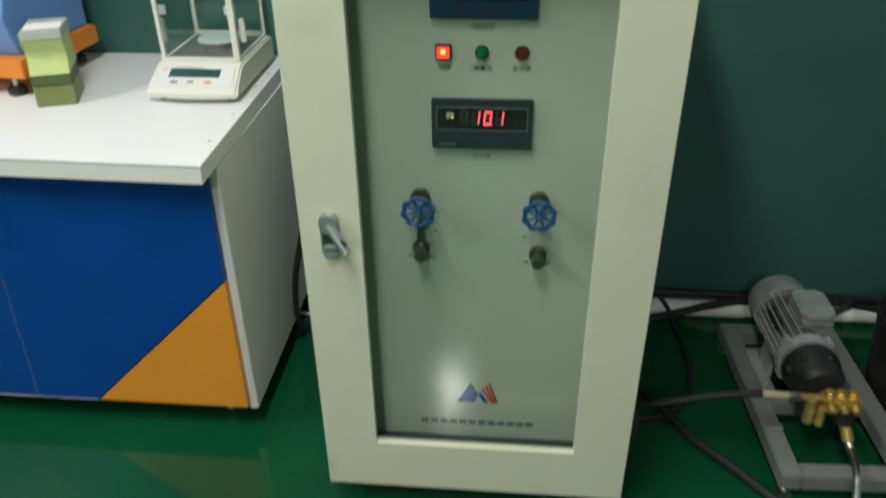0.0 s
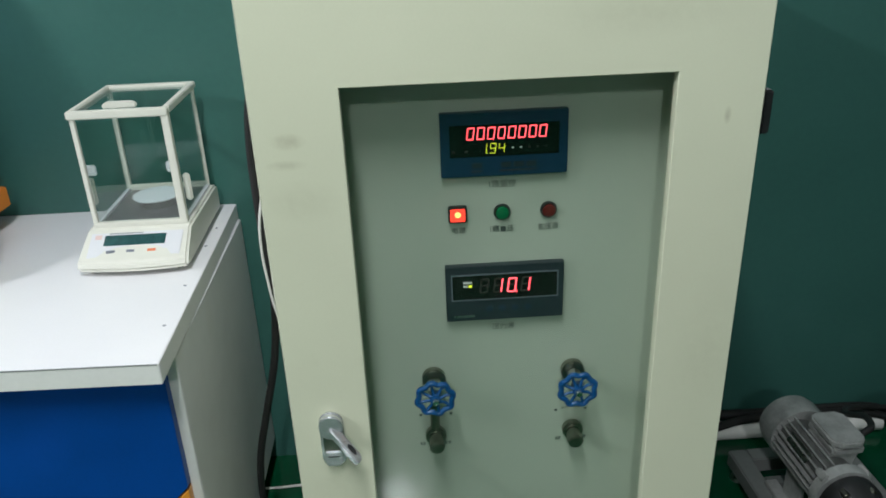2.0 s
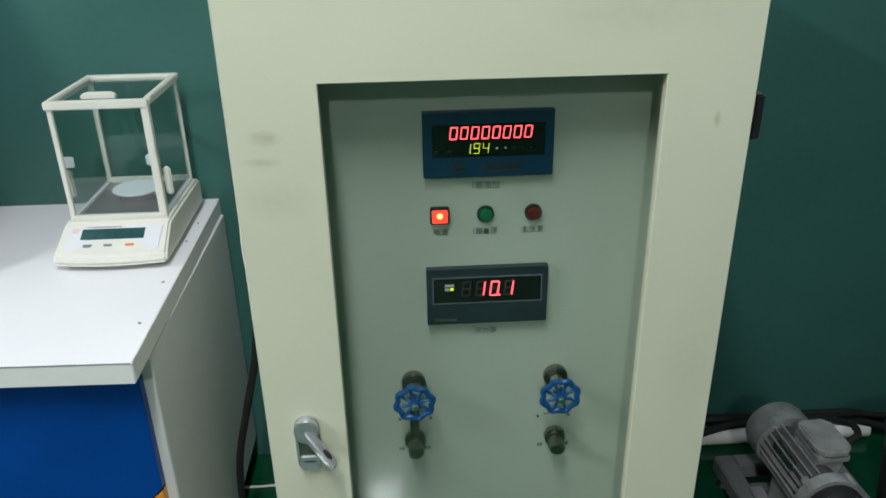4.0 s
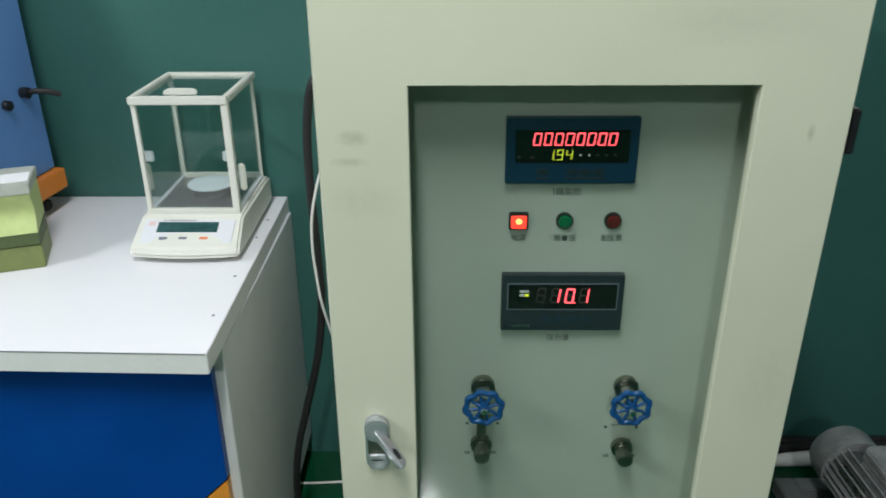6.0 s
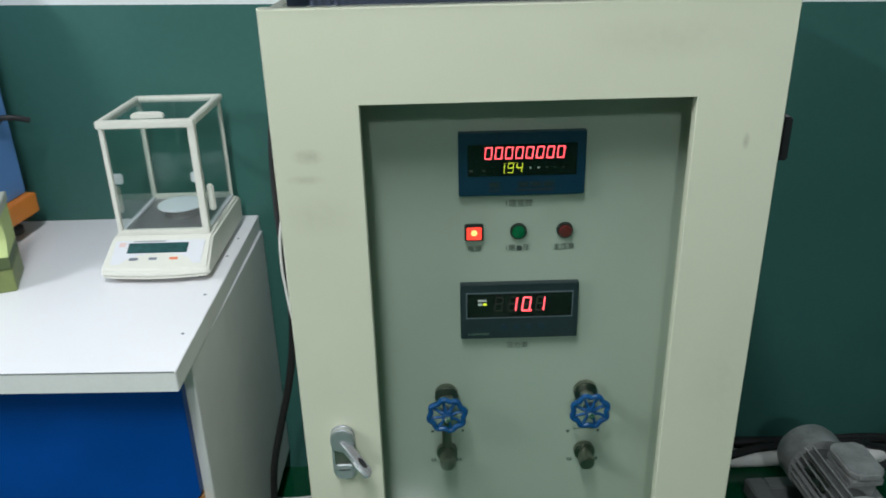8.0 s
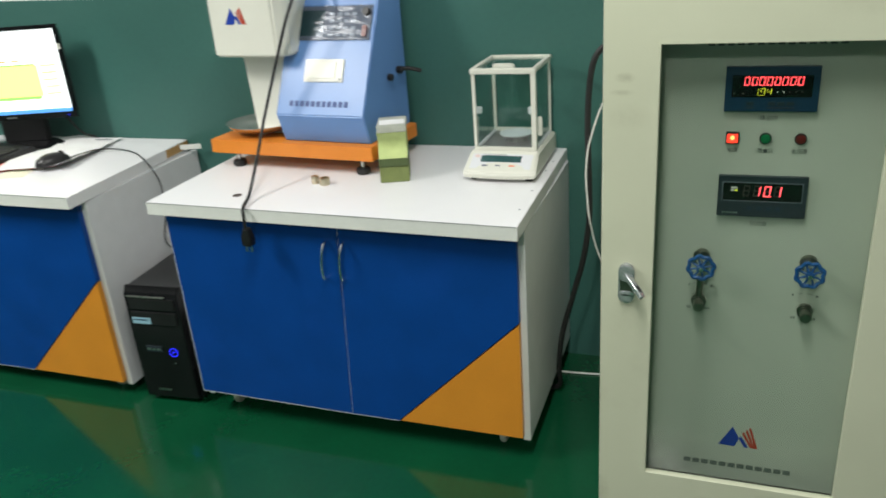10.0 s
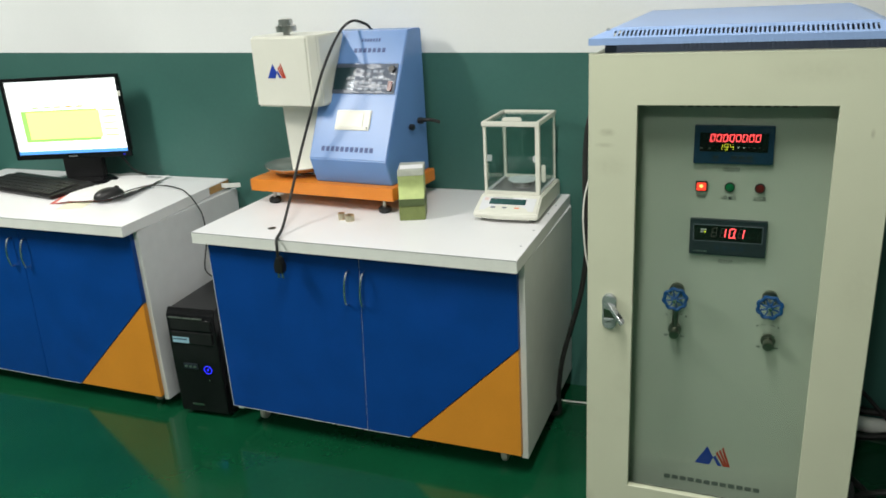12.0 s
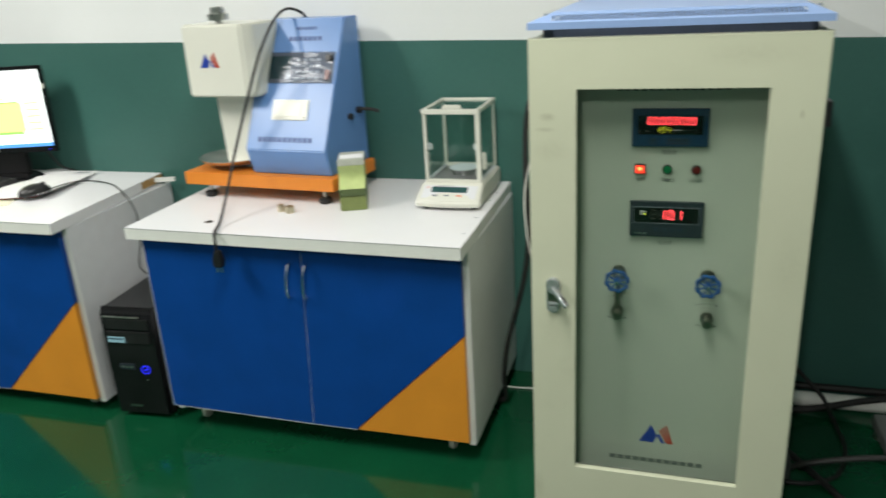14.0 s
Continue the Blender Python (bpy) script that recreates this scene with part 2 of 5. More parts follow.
smudged(M_CREAM, [(-0.257, 1.074, 0.022, 0.011, 0.5), (-0.262, 1.046, 0.026, 0.007, 0.35), (-0.25, 1.00, 0.05, 0.03, 0.14), (0.252, 1.08, 0.005, 0.012, 0.5), (-0.24, 0.58, 0.05, 0.08, 0.12), (0.26, 0.75, 0.05, 0.12, 0.10), (-0.29, 0.11, 0.02, 0.05, 0.25), (0.15, 1.20, 0.12, 0.03, 0.12)], (0.30, 0.29, 0.20))


# ---- mesh helpers ----
def box(bm, lo, hi, bevel=0.0, m=None, seg=2):
    made = bmesh.ops.create_cube(bm, size=1)["verts"]
    for v in made:
        v.co = Vector([lo[i] + (v.co[i] + 0.5) * (hi[i] - lo[i]) for i in range(3)])
    if m is not None:
        bmesh.ops.transform(bm, matrix=m, verts=made)
    if bevel:
        edges = list({e for v in made for e in v.link_edges})
        bmesh.ops.bevel(bm, geom=edges, offset=bevel, segments=seg, affect="EDGES", clamp_overlap=True)
    return bm


def prism(bm, pts, lo, hi, axis="y", bevel=0.0, m=None, seg=2):
    """A closed outline swept from lo to hi along an axis. Outline: (x, z) for y, (y, z) for x, (x, y) for z."""
    def at(p, q):
        return {"y": (p[0], q, p[1]), "x": (q, p[0], p[1]), "z": (p[0], p[1], q)}[axis]
    a = [bm.verts.new(at(p, lo)) for p in pts]
    b = [bm.verts.new(at(p, hi)) for p in pts]
    n = len(pts)
    faces = [bm.faces.new(a), bm.faces.new(b[::-1])]
    faces += [bm.faces.new((a[i], b[i], b[(i + 1) % n], a[(i + 1) % n])) for i in range(n)]
    bmesh.ops.recalc_face_normals(bm, faces=faces)
    if m is not None:
        bmesh.ops.transform(bm, matrix=m, verts=a + b)
    if bevel:
        bmesh.ops.bevel(bm, geom=list({e for f in faces for e in f.edges}), offset=bevel, segments=seg, affect="EDGES", clamp_overlap=True)
    return bm


def cyl(bm, p, q, r, r2=None, n=24, bevel=0.0):
    p, q = Vector(p), Vector(q)
    made = bmesh.ops.create_cone(bm, cap_ends=True, segments=n, radius1=r, radius2=r if r2 is None else r2, depth=(q - p).length)["verts"]
    m = Matrix.Translation((p + q) / 2) @ (q - p).to_track_quat("Z", "Y").to_matrix().to_4x4()
    bmesh.ops.transform(bm, matrix=m, verts=made)
    if bevel:
        caps = [f for f in {f for v in made for f in v.link_faces} if len(f.verts) > 4]
        bmesh.ops.bevel(bm, geom=list({e for f in caps for e in f.edges}), offset=bevel, segments=2, affect="EDGES")
    return bm


def glide(pts, steps=10):
    """A smooth line through points."""
    p = [Vector(v) for v in pts]
    p = [2 * p[0] - p[1]] + p + [2 * p[-1] - p[-2]]
    out = []
    for i in range(1, len(p) - 2):
        for s in range(steps):
            t = s / steps
            a, b, c, d = p[i - 1:i + 3]
            out.append(0.5 * (2 * b + (c - a) * t + (2 * a - 5 * b + 4 * c - d) * t * t + (3 * b - a - 3 * c + d) * t ** 3))
    return out + [p[-2]]


def tube(bm, pts, r, n=10, steps=10, closed=False):
    line = glide(pts, steps) if not closed else [Vector(v) for v in pts]
    rings, up = [], Vector((0.13, 0.21, 0.97))
    for i, c in enumerate(line):
        if closed:
            d = line[(i + 1) % len(line)] - line[i - 1]
        else:
            d = line[min(i + 1, len(line) - 1)] - line[max(i - 1, 0)]
        d.normalize()
        u = d.cross(up).normalized()
        up = u.cross(d).normalized()
        w = u.cross(d)
        rings.append([bm.verts.new(c + r * (math.cos(6.28318 * k / n) * u + math.sin(6.28318 * k / n) * w)) for k in range(n)])
    pairs = list(zip(rings, rings[1:] + rings[:1])) if closed else list(zip(rings, rings[1:]))
    for a, b in pairs:
        for k in range(n):
            bm.faces.new((a[k], a[(k + 1) % n], b[(k + 1) % n], b[k])).smooth = True
    if not closed:
        bm.faces.new(rings[0][::-1])
        bm.faces.new(rings[-1])
    return bm


def lathe(bm, profile, n=32, m=None):
    """Turns (radius, height) pairs round z."""
    rings = [[bm.verts.new((r * math.cos(6.28318 * k / n), r * math.sin(6.28318 * k / n), z)) for k in range(n)] for r, z in profile]
    for a, b in zip(rings, rings[1:]):
        for k in range(n):
            bm.faces.new((a[k], a[(k + 1) % n], b[(k + 1) % n], b[k]))
    bm.faces.new(rings[0][::-1])
    bm.faces.new(rings[-1])
    if m is not None:
        bmesh.ops.transform(bm, matrix=m, verts=[v for ring in rings for v in ring])
    return bm


def mesh(name, bm, material):
    me = bpy.data.meshes.new(name)
    bmesh.ops.recalc_face_normals(bm, faces=bm.faces)
    for f in bm.faces:
        f.smooth = True
    for e in bm.edges:
        e.smooth = len(e.link_faces) == 2 and e.calc_face_angle(0) < 0.6
    bm.to_mesh(me)
    bm.free()
    me.materials.append(material)
    return me


def part(name, bm, material, parent, label=""):
    ob = new(name, mesh(name, bm, material))
    ob.parent = parent
    return tagged(ob, label)


def thing(name, x, y, z, label, category, rz=0.0, group="", kind=""):
    ob = new(name)
    ob.empty_display_size = 0.05
    ob.matrix_world = pose(x, y, z, 0, 0, rz)
    return tagged(ob, label, category, group, kind)


def solo(name, bm, material, label, category, kind="", group=""):
    return tagged(new(name, mesh(name, bm, material)), label, category, group, kind)


def B():
    return bmesh.new()


def writing(name, text, size, m, material, parent):
    """Words as a flat mesh, centred at the pose m."""
    cu = bpy.data.curves.new(name, "FONT")
    cu.body, cu.size, cu.align_x, cu.align_y, cu.extrude = text, size, "CENTER", "CENTER", 0.0002
    tmp = new(name, cu)
    bpy.context.view_layer.update()
    me = bpy.data.meshes.new_from_object(tmp.evaluated_get(bpy.context.evaluated_depsgraph_get()))
    bpy.data.objects.remove(tmp)
    me.name = name
    me.materials.clear()
    me.materials.append(material)
    ob = new(name, me)
    ob.parent = parent
    ob.matrix_local = m
    return ob


FACE = pose(0, 0, 0, 90)  # lays flat work upright, facing -y


def bars(bm, x0, x1, z0, z1, y, count, fill=0.78, m=None):
    """A row of plain bars for writing that is not lettered."""
    w = (x1 - x0) / count
    for k in range(count):
        box(bm, (x0 + w * k, y - 0.0008, z0), (x0 + w * (k + fill), y, z1), m=m)
    return bm


SEGS = {"0": "abcdef", "1": "bc", "2": "abged", "3": "abgcd", "4": "fgbc", "5": "afgcd", "6": "afgedc", "7": "abc", "8": "abcdefg", "9": "abcdfg"}


def digits(bm, text, x, z, w, h, pitch, y, thick=0.13, lean=0.12):
    """Seven-segment figures standing on z, from x to the right."""
    t = w * thick
    def bar(x0, z0, x1, z1):
        d = Vector((x1 - x0, z1 - z0)).normalized()
        s = Vector((-d.y, d.x)) * t / 2
        a, b = Vector((x0, z0)) + d * t * 0.6, Vector((x1, z1)) - d * t * 0.6
        pts = [a - d * t * 0.45, a + s, b + s, b + d * t * 0.45, b - s, a - s]
        prism(bm, [(ox + p.x + lean * p.y, z + p.y) for p in pts], y, y - 0.0006)
    ox = x
    for ch in text:
        if ch == ".":
            box(bm, (ox - pitch + w + t * 1.4, y - 0.0006, z - t * 0.6), (ox - pitch + w + t * 2.7, y, z + t * 0.7))
            continue
        for s in SEGS.get(ch, ""):
            bar(*{"a": (0, h, w, h), "b": (w, h / 2, w, h), "c": (w, 0, w, h / 2), "d": (0, 0, w, 0), "e": (0, 0, 0, h / 2), "f": (0, h / 2, 0, h), "g": (0, h / 2, w, h / 2)}[s])
        ox += pitch
    return bm


def mark(parent, x, z, s, y, m=None):
    """A plain triangle and slanted stripes in blue and red."""
    def poly(pts, material, name):
        part(name, prism(B(), [(x + px * s, z + pz * s) for px, pz in pts], y, y - 0.0008), material, parent)
    poly([(-0.50, 0), (-0.16, 0.62), (0.02, 0.26), (-0.08, 0)], M_LOGOB, "blue_triangle")
    poly([(0.02, 0.26), (0.07, 0.34), (0.27, 0), (0.16, 0)], M_LOGOB, "blue_stripe")
    for k in range(3):
        o = 0.082 * k
        poly([(0.085 + o, 0.42 + 0.085 * k), (0.125 + o, 0.49 + 0.085 * k), (0.385 + o * 0.75, 0), (0.320 + o * 0.75, 0)], M_LOGOR, "red_stripe")


# ---- room ----
WX0, WX1, WY0, WY1 = -5.2, 3.2, -5.5, 0.70
LINE = lambda x: 1.164 - 0.020 * (x + 0.3)  # the paint's upper edge, a little out of level
solo("floor", box(B(), (WX0 - 0.2, WY0 - 0.2, -0.12), (WX1 + 0.2, WY1 + 0.2, 0)), M_FLOOR, "glossy dark green epoxy floor", "floor", "structure")
solo("ceiling", box(B(), (WX0 - 0.2, WY0 - 0.2, CEIL), (WX1 + 0.2, WY1 + 0.2, CEIL + 0.1)), M_CEIL, "plain white ceiling", "ceiling", "structure")
wn = thing("wall_north", -1, WY1, 0, "wall painted dark green below and white above", "wall", kind="structure")
part("green_dado", prism(B(), [(WX0 + 1, 0), (WX1 + 1, 0), (WX1 + 1, LINE(WX1)), (WX0 + 1, LINE(WX0))], 0, 0.15), M_WALLG, wn, "satin dark green paint")
part("white_upper", prism(B(), [(WX0 + 1, LINE(WX0)), (WX1 + 1, LINE(WX1)), (WX1 + 1, CEIL), (WX0 + 1, CEIL)], 0.001, 0.15), M_WALLW, wn, "white paint")
for nm, lo, hi in (("wall_south", (WX0, WY0 - 0.15, 0), (WX1, WY0, CEIL)), ("wall_west", (WX0 - 0.15, WY0 - 0.15, 0), (WX0, WY1 + 0.15, CEIL)), ("wall_east", (WX1, WY0 - 0.15, 0), (WX1 + 0.15, WY1 + 0.15, CEIL))):
    w = thing(nm, (lo[0] + hi[0]) / 2, (lo[1] + hi[1]) / 2, 0, "plain wall green below and white above", "wall", kind="structure")
    c = w.location
    part("green_dado", box(B(), (lo[0] - c.x, lo[1] - c.y, 0), (hi[0] - c.x, hi[1] - c.y, 1.15)), M_WALLG, w)
    part("white_upper", box(B(), (lo[0] - c.x, lo[1] - c.y, 1.15), (hi[0] - c.x, hi[1] - c.y, CEIL)), M_WALLW, w)
for lx, ly, turn, long, watts in LAMPS:
    f = thing("ceiling_light", lx, ly, CEIL, "white metal tube light housing on the ceiling", "ceiling light", turn, group="ceiling lights")
    part("housing", box(B(), (-0.14, -long / 2 - 0.04, -0.075), (0.14, long / 2 + 0.04, 0), 0.008), M_TUBE, f)


# ---- test cabinet ----
cab = thing("test_cabinet", 0, 0, 0, "cream steel test cabinet with a glazed door and blue roof", "cabinet")
for nm, a, b in (("side_panel", (-0.292, -0.056, 0.055), (-0.277, 0.60, 1.238)), ("side_panel", (0.277, -0.056, 0.055), (0.292, 0.60, 1.238)), ("back_panel", (-0.277, 0.585, 0.055), (0.277, 0.60, 1.238)), ("bottom_panel", (-0.277, -0.056, 0.055), (0.277, 0.585, 0.075)), ("top_panel", (-0.277, -0.056, 1.22), (0.277, 0.585, 1.238))):
    part(nm, box(B(), a, b, 0.001), M_CREAM, cab)
bm = B()
box(bm, (-0.27, -0.03, 0.0), (0.27, 0.57, 0.055), 0.003)
part("plinth", bm, M_BLACK, cab, "black recessed plinth")
part("inner_sill", box(B(), (-0.277, -0.055, 0.0755), (0.277, -0.001, 0.134)), M_DARKIN, cab, "dark blue inner sill")
panel = part("panel", box(B(), (-0.276, 0, 0.135), (0.276, 0.004, 1.219)), M_PANEL, cab, "pale green-grey instrument panel")

bm = B()
OX0, OX1, OZ0, OZ1 = -0.194, 0.190, 0.182, 1.1325
DX0, DX1, DZ0, DZ1 = -0.298, 0.294, 0.062, 1.240
outer = [(DX0, DZ0), (DX1, DZ0), (DX1, DZ1), (DX0, DZ1)]
inner = [(OX0, OZ0), (OX1, OZ0), (OX1, OZ1), (OX0, OZ1)]
rings = []
for ring, off, y in ((outer, 0, 0.022), (outer, 0, 0.003), (outer, 0.002, 0.0), (inner, -0.0008, 0.0), (inner, 0, 0.0008), (inner, 0, 0.0150)):
    x0, z0, x1, z1 = ring[0][0] + off, ring[0][1] + off, ring[2][0] - off, ring[2][1] - off
    rings.append([bm.verts.new(p) for p in ((x0, y, z0), (x1, y, z0), (x1, y, z1), (x0, y, z1))])
for a, b in zip(rings, rings[1:] + rings[:1]):
    for k in range(4):
        bm.faces.new((a[k], a[(k + 1) % 4], b[(k + 1) % 4], b[k]))
door = part("door", bm, M_CREAM, cab, "cream enamelled door frame round a glass pane")
door.location = (0, -0.08, 0)
pane = part("glass_pane", box(B(), (OX0 - 0.012, 0.010, OZ0 - 0.012), (OX1 + 0.012, 0.0135, OZ1 + 0.012)), G_DOOR, door, "clear glass pane")
for a, b in (((OX0 - 0.02, 0.0136, OZ0 - 0.02), (OX1 + 0.02, 0.021, OZ0 - 0.002)), ((OX0 - 0.02, 0.0136, OZ1 + 0.002), (OX1 + 0.02, 0.021, OZ1 + 0.02))):
    part("gasket", box(B(), a, b), M_RUBBER, door, "black rubber gasket")
# lock with a folding lever
def stadium(x, r, z0, z1, n=28):
    return [(x + r * math.cos(a), (z1 if math.sin(a) > 0 else z0) + r * math.sin(a)) for a in [6.28318 * k / n + 0.05 for k in range(n)]]


lock = part("lock_plate", prism(B(), stadium(-0.2455, 0.0165, 0.6255, 0.6835), -0.006, 0.0, bevel=0.002), M_SATIN, door, "satin zinc lock plate")
# no hollow here: the recess's shade is put into a darker flat sheet
part("recess", prism(B(), stadium(-0.2455, 0.0125, 0.630, 0.665), -0.0066, -0.0058), M_NICKEL, lock, "flat darker sheet as the shaded recess of the lock plate")
part("lever_cap", prism(B(), [p for p in stadium(-0.2455, 0.0160, 0.6770, 0.6835)], -0.014, -0.0058, bevel=0.003), M_SATIN, lock, "domed cap over the lever's pivot")
part("lock_barrel", prism(B(), [(-0.2565, 0.6140), (-0.2345, 0.6140), (-0.2335, 0.6395), (-0.2575, 0.6395)], -0.0105, -0.0064, bevel=0.002), M_SATIN, lock)
part("key_slot", box(B(), (-0.2530, -0.0112, 0.6300), (-0.2380, -0.0104, 0.6320)), M_CASTD, lock)
bm = B()
aim = look((-0.2460, -0.0100, 0.6780), (-0.2105, -0.0340, 0.6415)) @ pose(0, 0, 0, 0, 180, 0)
prism(bm, [(-0.0066, 0.0), (0.0066, 0.0), (0.0068, 0.053), (0.0030, 0.0585), (-0.0050, 0.0600), (-0.0068, 0.057)], -0.0055, 0.0055, bevel=0.0035, m=aim, seg=3)
lever = part("lever", bm, M_SATIN, lock, "satin zinc swing lever")
part("lever_slot", prism(B(), [(0.0036 * math.cos(6.28318 * k / 16), 0.040 + 0.0085 * math.sin(6.28318 * k / 16)) for k in range(16)], -0.0058, 0.0058, m=aim), M_CASTD, lever, "dark oval slot near the lever's end")
for hz in (1.053, 0.22):
    part("hinge", box(B(), (DX1 + 0.001, 0.004, hz), (DX1 + 0.012, 0.04, hz + 0.052), 0.002), M_BLACK, door, "black hinge")
# roof tray: a lip, sloping bands round a flat top, and a row of slots in the front band
RX0, RX1, RY0, RY1, RZ = -0.297, 0.293, -0.088, 0.64, 1.272
IN, UP = 0.046, 0.018
ang = math.degrees(math.atan2(UP, IN))
run = math.hypot(UP, IN)
bm = B()
for a, b in (((RX0, RY0, RZ - 0.014), (RX1, RY0 + 0.002, RZ)), ((RX0, RY1 - 0.002, RZ - 0.014), (RX1, RY1, RZ)), ((RX0, RY0 + 0.002, RZ - 0.014), (RX0 + 0.002, RY1 - 0.002, RZ)), ((RX1 - 0.002, RY0 + 0.002, RZ - 0.014), (RX1, RY1 - 0.002, RZ))):
    box(bm, a, b)
box(bm, (RX0 + IN, RY0 + IN, RZ + UP - 0.0015), (RX1 - IN, RY1 - IN, RZ + UP))
for pts in ([(RX0, RY0, RZ), (RX0, RY1, RZ), (RX0 + IN, RY1 - IN, RZ + UP), (RX0 + IN, RY0 + IN, RZ + UP)], [(RX1, RY0, RZ), (RX1, RY1, RZ), (RX1 - IN, RY1 - IN, RZ + UP), (RX1 - IN, RY0 + IN, RZ + UP)], [(RX0, RY1, RZ), (RX1, RY1, RZ), (RX1 - IN, RY1 - IN, RZ + UP), (RX0 + IN, RY1 - IN, RZ + UP)]):
    top = [bm.verts.new(p) for p in pts]
    low = [bm.verts.new((p[0], p[1], p[2] - 0.0015)) for p in pts]
    bm.faces.new(top), bm.faces.new(low[::-1])
    for k in range(4):
        bm.faces.new((top[k], top[(k + 1) % 4], low[(k + 1) % 4], low[k]))
band = pose(0, RY0, RZ, ang)
V0, V1, S0, S1, slots = 0.009, 0.036, RX0 + 0.050, RX1 - 0.046, 58
prism(bm, [(RX0, 0), (RX1, 0), (RX1 - IN * V0 / run, V0), (RX0 + IN * V0 / run, V0)], -0.0015, 0, "z", m=band)
prism(bm, [(RX0 + IN * V1 / run, V1), (RX1 - IN * V1 / run, V1), (RX1 - IN, run), (RX0 + IN, run)], -0.0015, 0, "z", m=band)
prism(bm, [(RX0 + IN * V0 / run, V0), (S0, V0), (S0, V1), (RX0 + IN * V1 / run, V1)], -0.0015, 0, "z", m=band)
prism(bm, [(S1, V0), (RX1 - IN * V0 / run, V0), (RX1 - IN * V1 / run, V1), (S1, V1)], -0.0015, 0, "z", m=band)
pitch = (S1 - S0) / slots
for k in range(slots):
    a = S0 + pitch * (k + 0.5)
    box(bm, (a, V0, -0.0015), (a + pitch * 0.5, V1, 0), 0, band)
roof = part("roof", bm, M_BLUEROOF, cab, "light blue sheet-metal roof with a row of slots")
# shade in the gap and behind the slots is in this strip's colour
part("roof_spacer", box(B(), (-0.27, -0.045, 1.2385), (0.27, 0.58, 1.264)), M_ROOFIN, cab, "strip under the roof, coloured as the gap's shade")
for rx in (-0.262, 0.268):
    part("screw", cyl(B(), (rx, -0.052, RZ + 0.0135), (rx, -0.053, RZ + 0.0175), 0.004, n=12), M_STEEL, roof)


def meter(name, z0, z1, border, label):
    t = thing(name, 0, 0, z0, label, "panel meter")
    h = z1 - z0
    bm = B()
    prism(bm, [(-0.0805, 0), (0.0805, 0), (0.0805, h), (-0.0805, h)], -0.012, -0.0005, bevel=0.0009)
    part("bezel", bm, border, t)
    return t, h


um, uh = meter("counter_meter", 0.996, 1.079, M_METERBLUE, "blue panel meter showing red zeros and yellow figures")
part("window", box(B(), (-0.069, -0.0132, 0.027), (0.069, -0.0122, 0.068)), M_WINDOW, um, "smoked display window")
part("red_figures", digits(B(), "00000000", -0.0475, 0.0498, 0.0080, 0.0145, 0.0130, -0.0134, 0.105), M_LEDRED, um, "glowing red figures")
part("yellow_figures", digits(B(), "1.94", -0.0300, 0.0312, 0.0068, 0.0125, 0.0112, -0.0134, 0.09), M_LEDYEL, um, "glowing yellow figures")
part("indicator_dots", bars(B(), -0.0665, -0.034, 0.033, 0.0355, -0.0133, 2, 0.25), M_LEDGHOST, um)
for k in range(5):
    part("indicator", box(B(), (0.009 + 0.0105 * k, -0.0136, 0.036), (0.0115 + 0.0105 * k, -0.0132, 0.038)), M_PAPER if k < 2 else M_LEDGHOST, um)
for k, bx in enumerate((-0.035, 0.002, 0.018, 0.034)):
    key = part("key", box(B(), (bx - 0.0065, -0.0135, 0.0115), (bx + 0.0065, -0.0118, 0.0185), 0.0006), M_METERGREY, um)
part("key_captions", bars(B(), -0.042, -0.028, 0.0065, 0.0085, -0.0123, 3), M_LEDGHOST, um)
part("key_captions", bars(B(), -0.006, 0.042, 0.0065, 0.0085, -0.0123, 9), M_LEDGHOST, um)

lm, lh = meter("pressure_meter", 0.786, 0.869, M_METERGREY, "dark grey panel meter showing a glowing red reading")
bm = B()
for a, b in (((-0.073, -0.0128, 0.032), (0.073, -0.0121, 0.0335)), ((-0.073, -0.0128, 0.070), (0.073, -0.0121, 0.0715)), ((-0.073, -0.0128, 0.0335), (-0.0715, -0.0121, 0.07)), ((0.0715, -0.0128, 0.0335), (0.073, -0.0121, 0.07))):
    box(bm, a, b)
part("window_rim", bm, M_KEYG, lm)
part("window", box(B(), (-0.0715, -0.0126, 0.0335), (0.0715, -0.0122, 0.07)), M_WINDOW, lm, "smoked display window")
part("red_figures", digits(B(), "10.1", -0.0155, 0.0437, 0.0100, 0.0202, 0.0188, -0.0136), M_LEDRED, lm, "glowing red figures")
part("unlit_figures", digits(B(), "8888", -0.0343, 0.0437, 0.0100, 0.0202, 0.0188, -0.0128, 0.17), M_LEDGHOST, lm, "unlit grey figures")
part("status_lamp", bars(B(), -0.0565, -0.0445, 0.0585, 0.0615, -0.0133, 4, 0.85), M_PAPER, lm, "small pale status marks")
part("status_lamp", bars(B(), -0.0565, -0.0505, 0.053, 0.056, -0.0133, 2, 0.85), M_PAPER, lm, "small pale status marks")
part("status_lamp", bars(B(), -0.0495, -0.0445, 0.053, 0.056, -0.0133, 1, 0.9), M_LEDYEL, lm, "small yellow-green status lamp")
for k in range(4):
    part("key", cyl(B(), (-0.021 + 0.0175 * k, -0.0128, 0.018), (-0.021 + 0.0175 * k, -0.0118, 0.018), 0.0048, n=16), M_KEYDIM, lm, "dark round key")
part("name_bar", bars(B(), -0.070, -0.041, 0.0062, 0.0092, -0.0123, 9, 0.7), M_STEEL, lm)


def caption(text, x, z, size, name="caption"):
    return writing(name, text, size, pose(x, -0.0006, z) @ FACE, M_INK, panel)


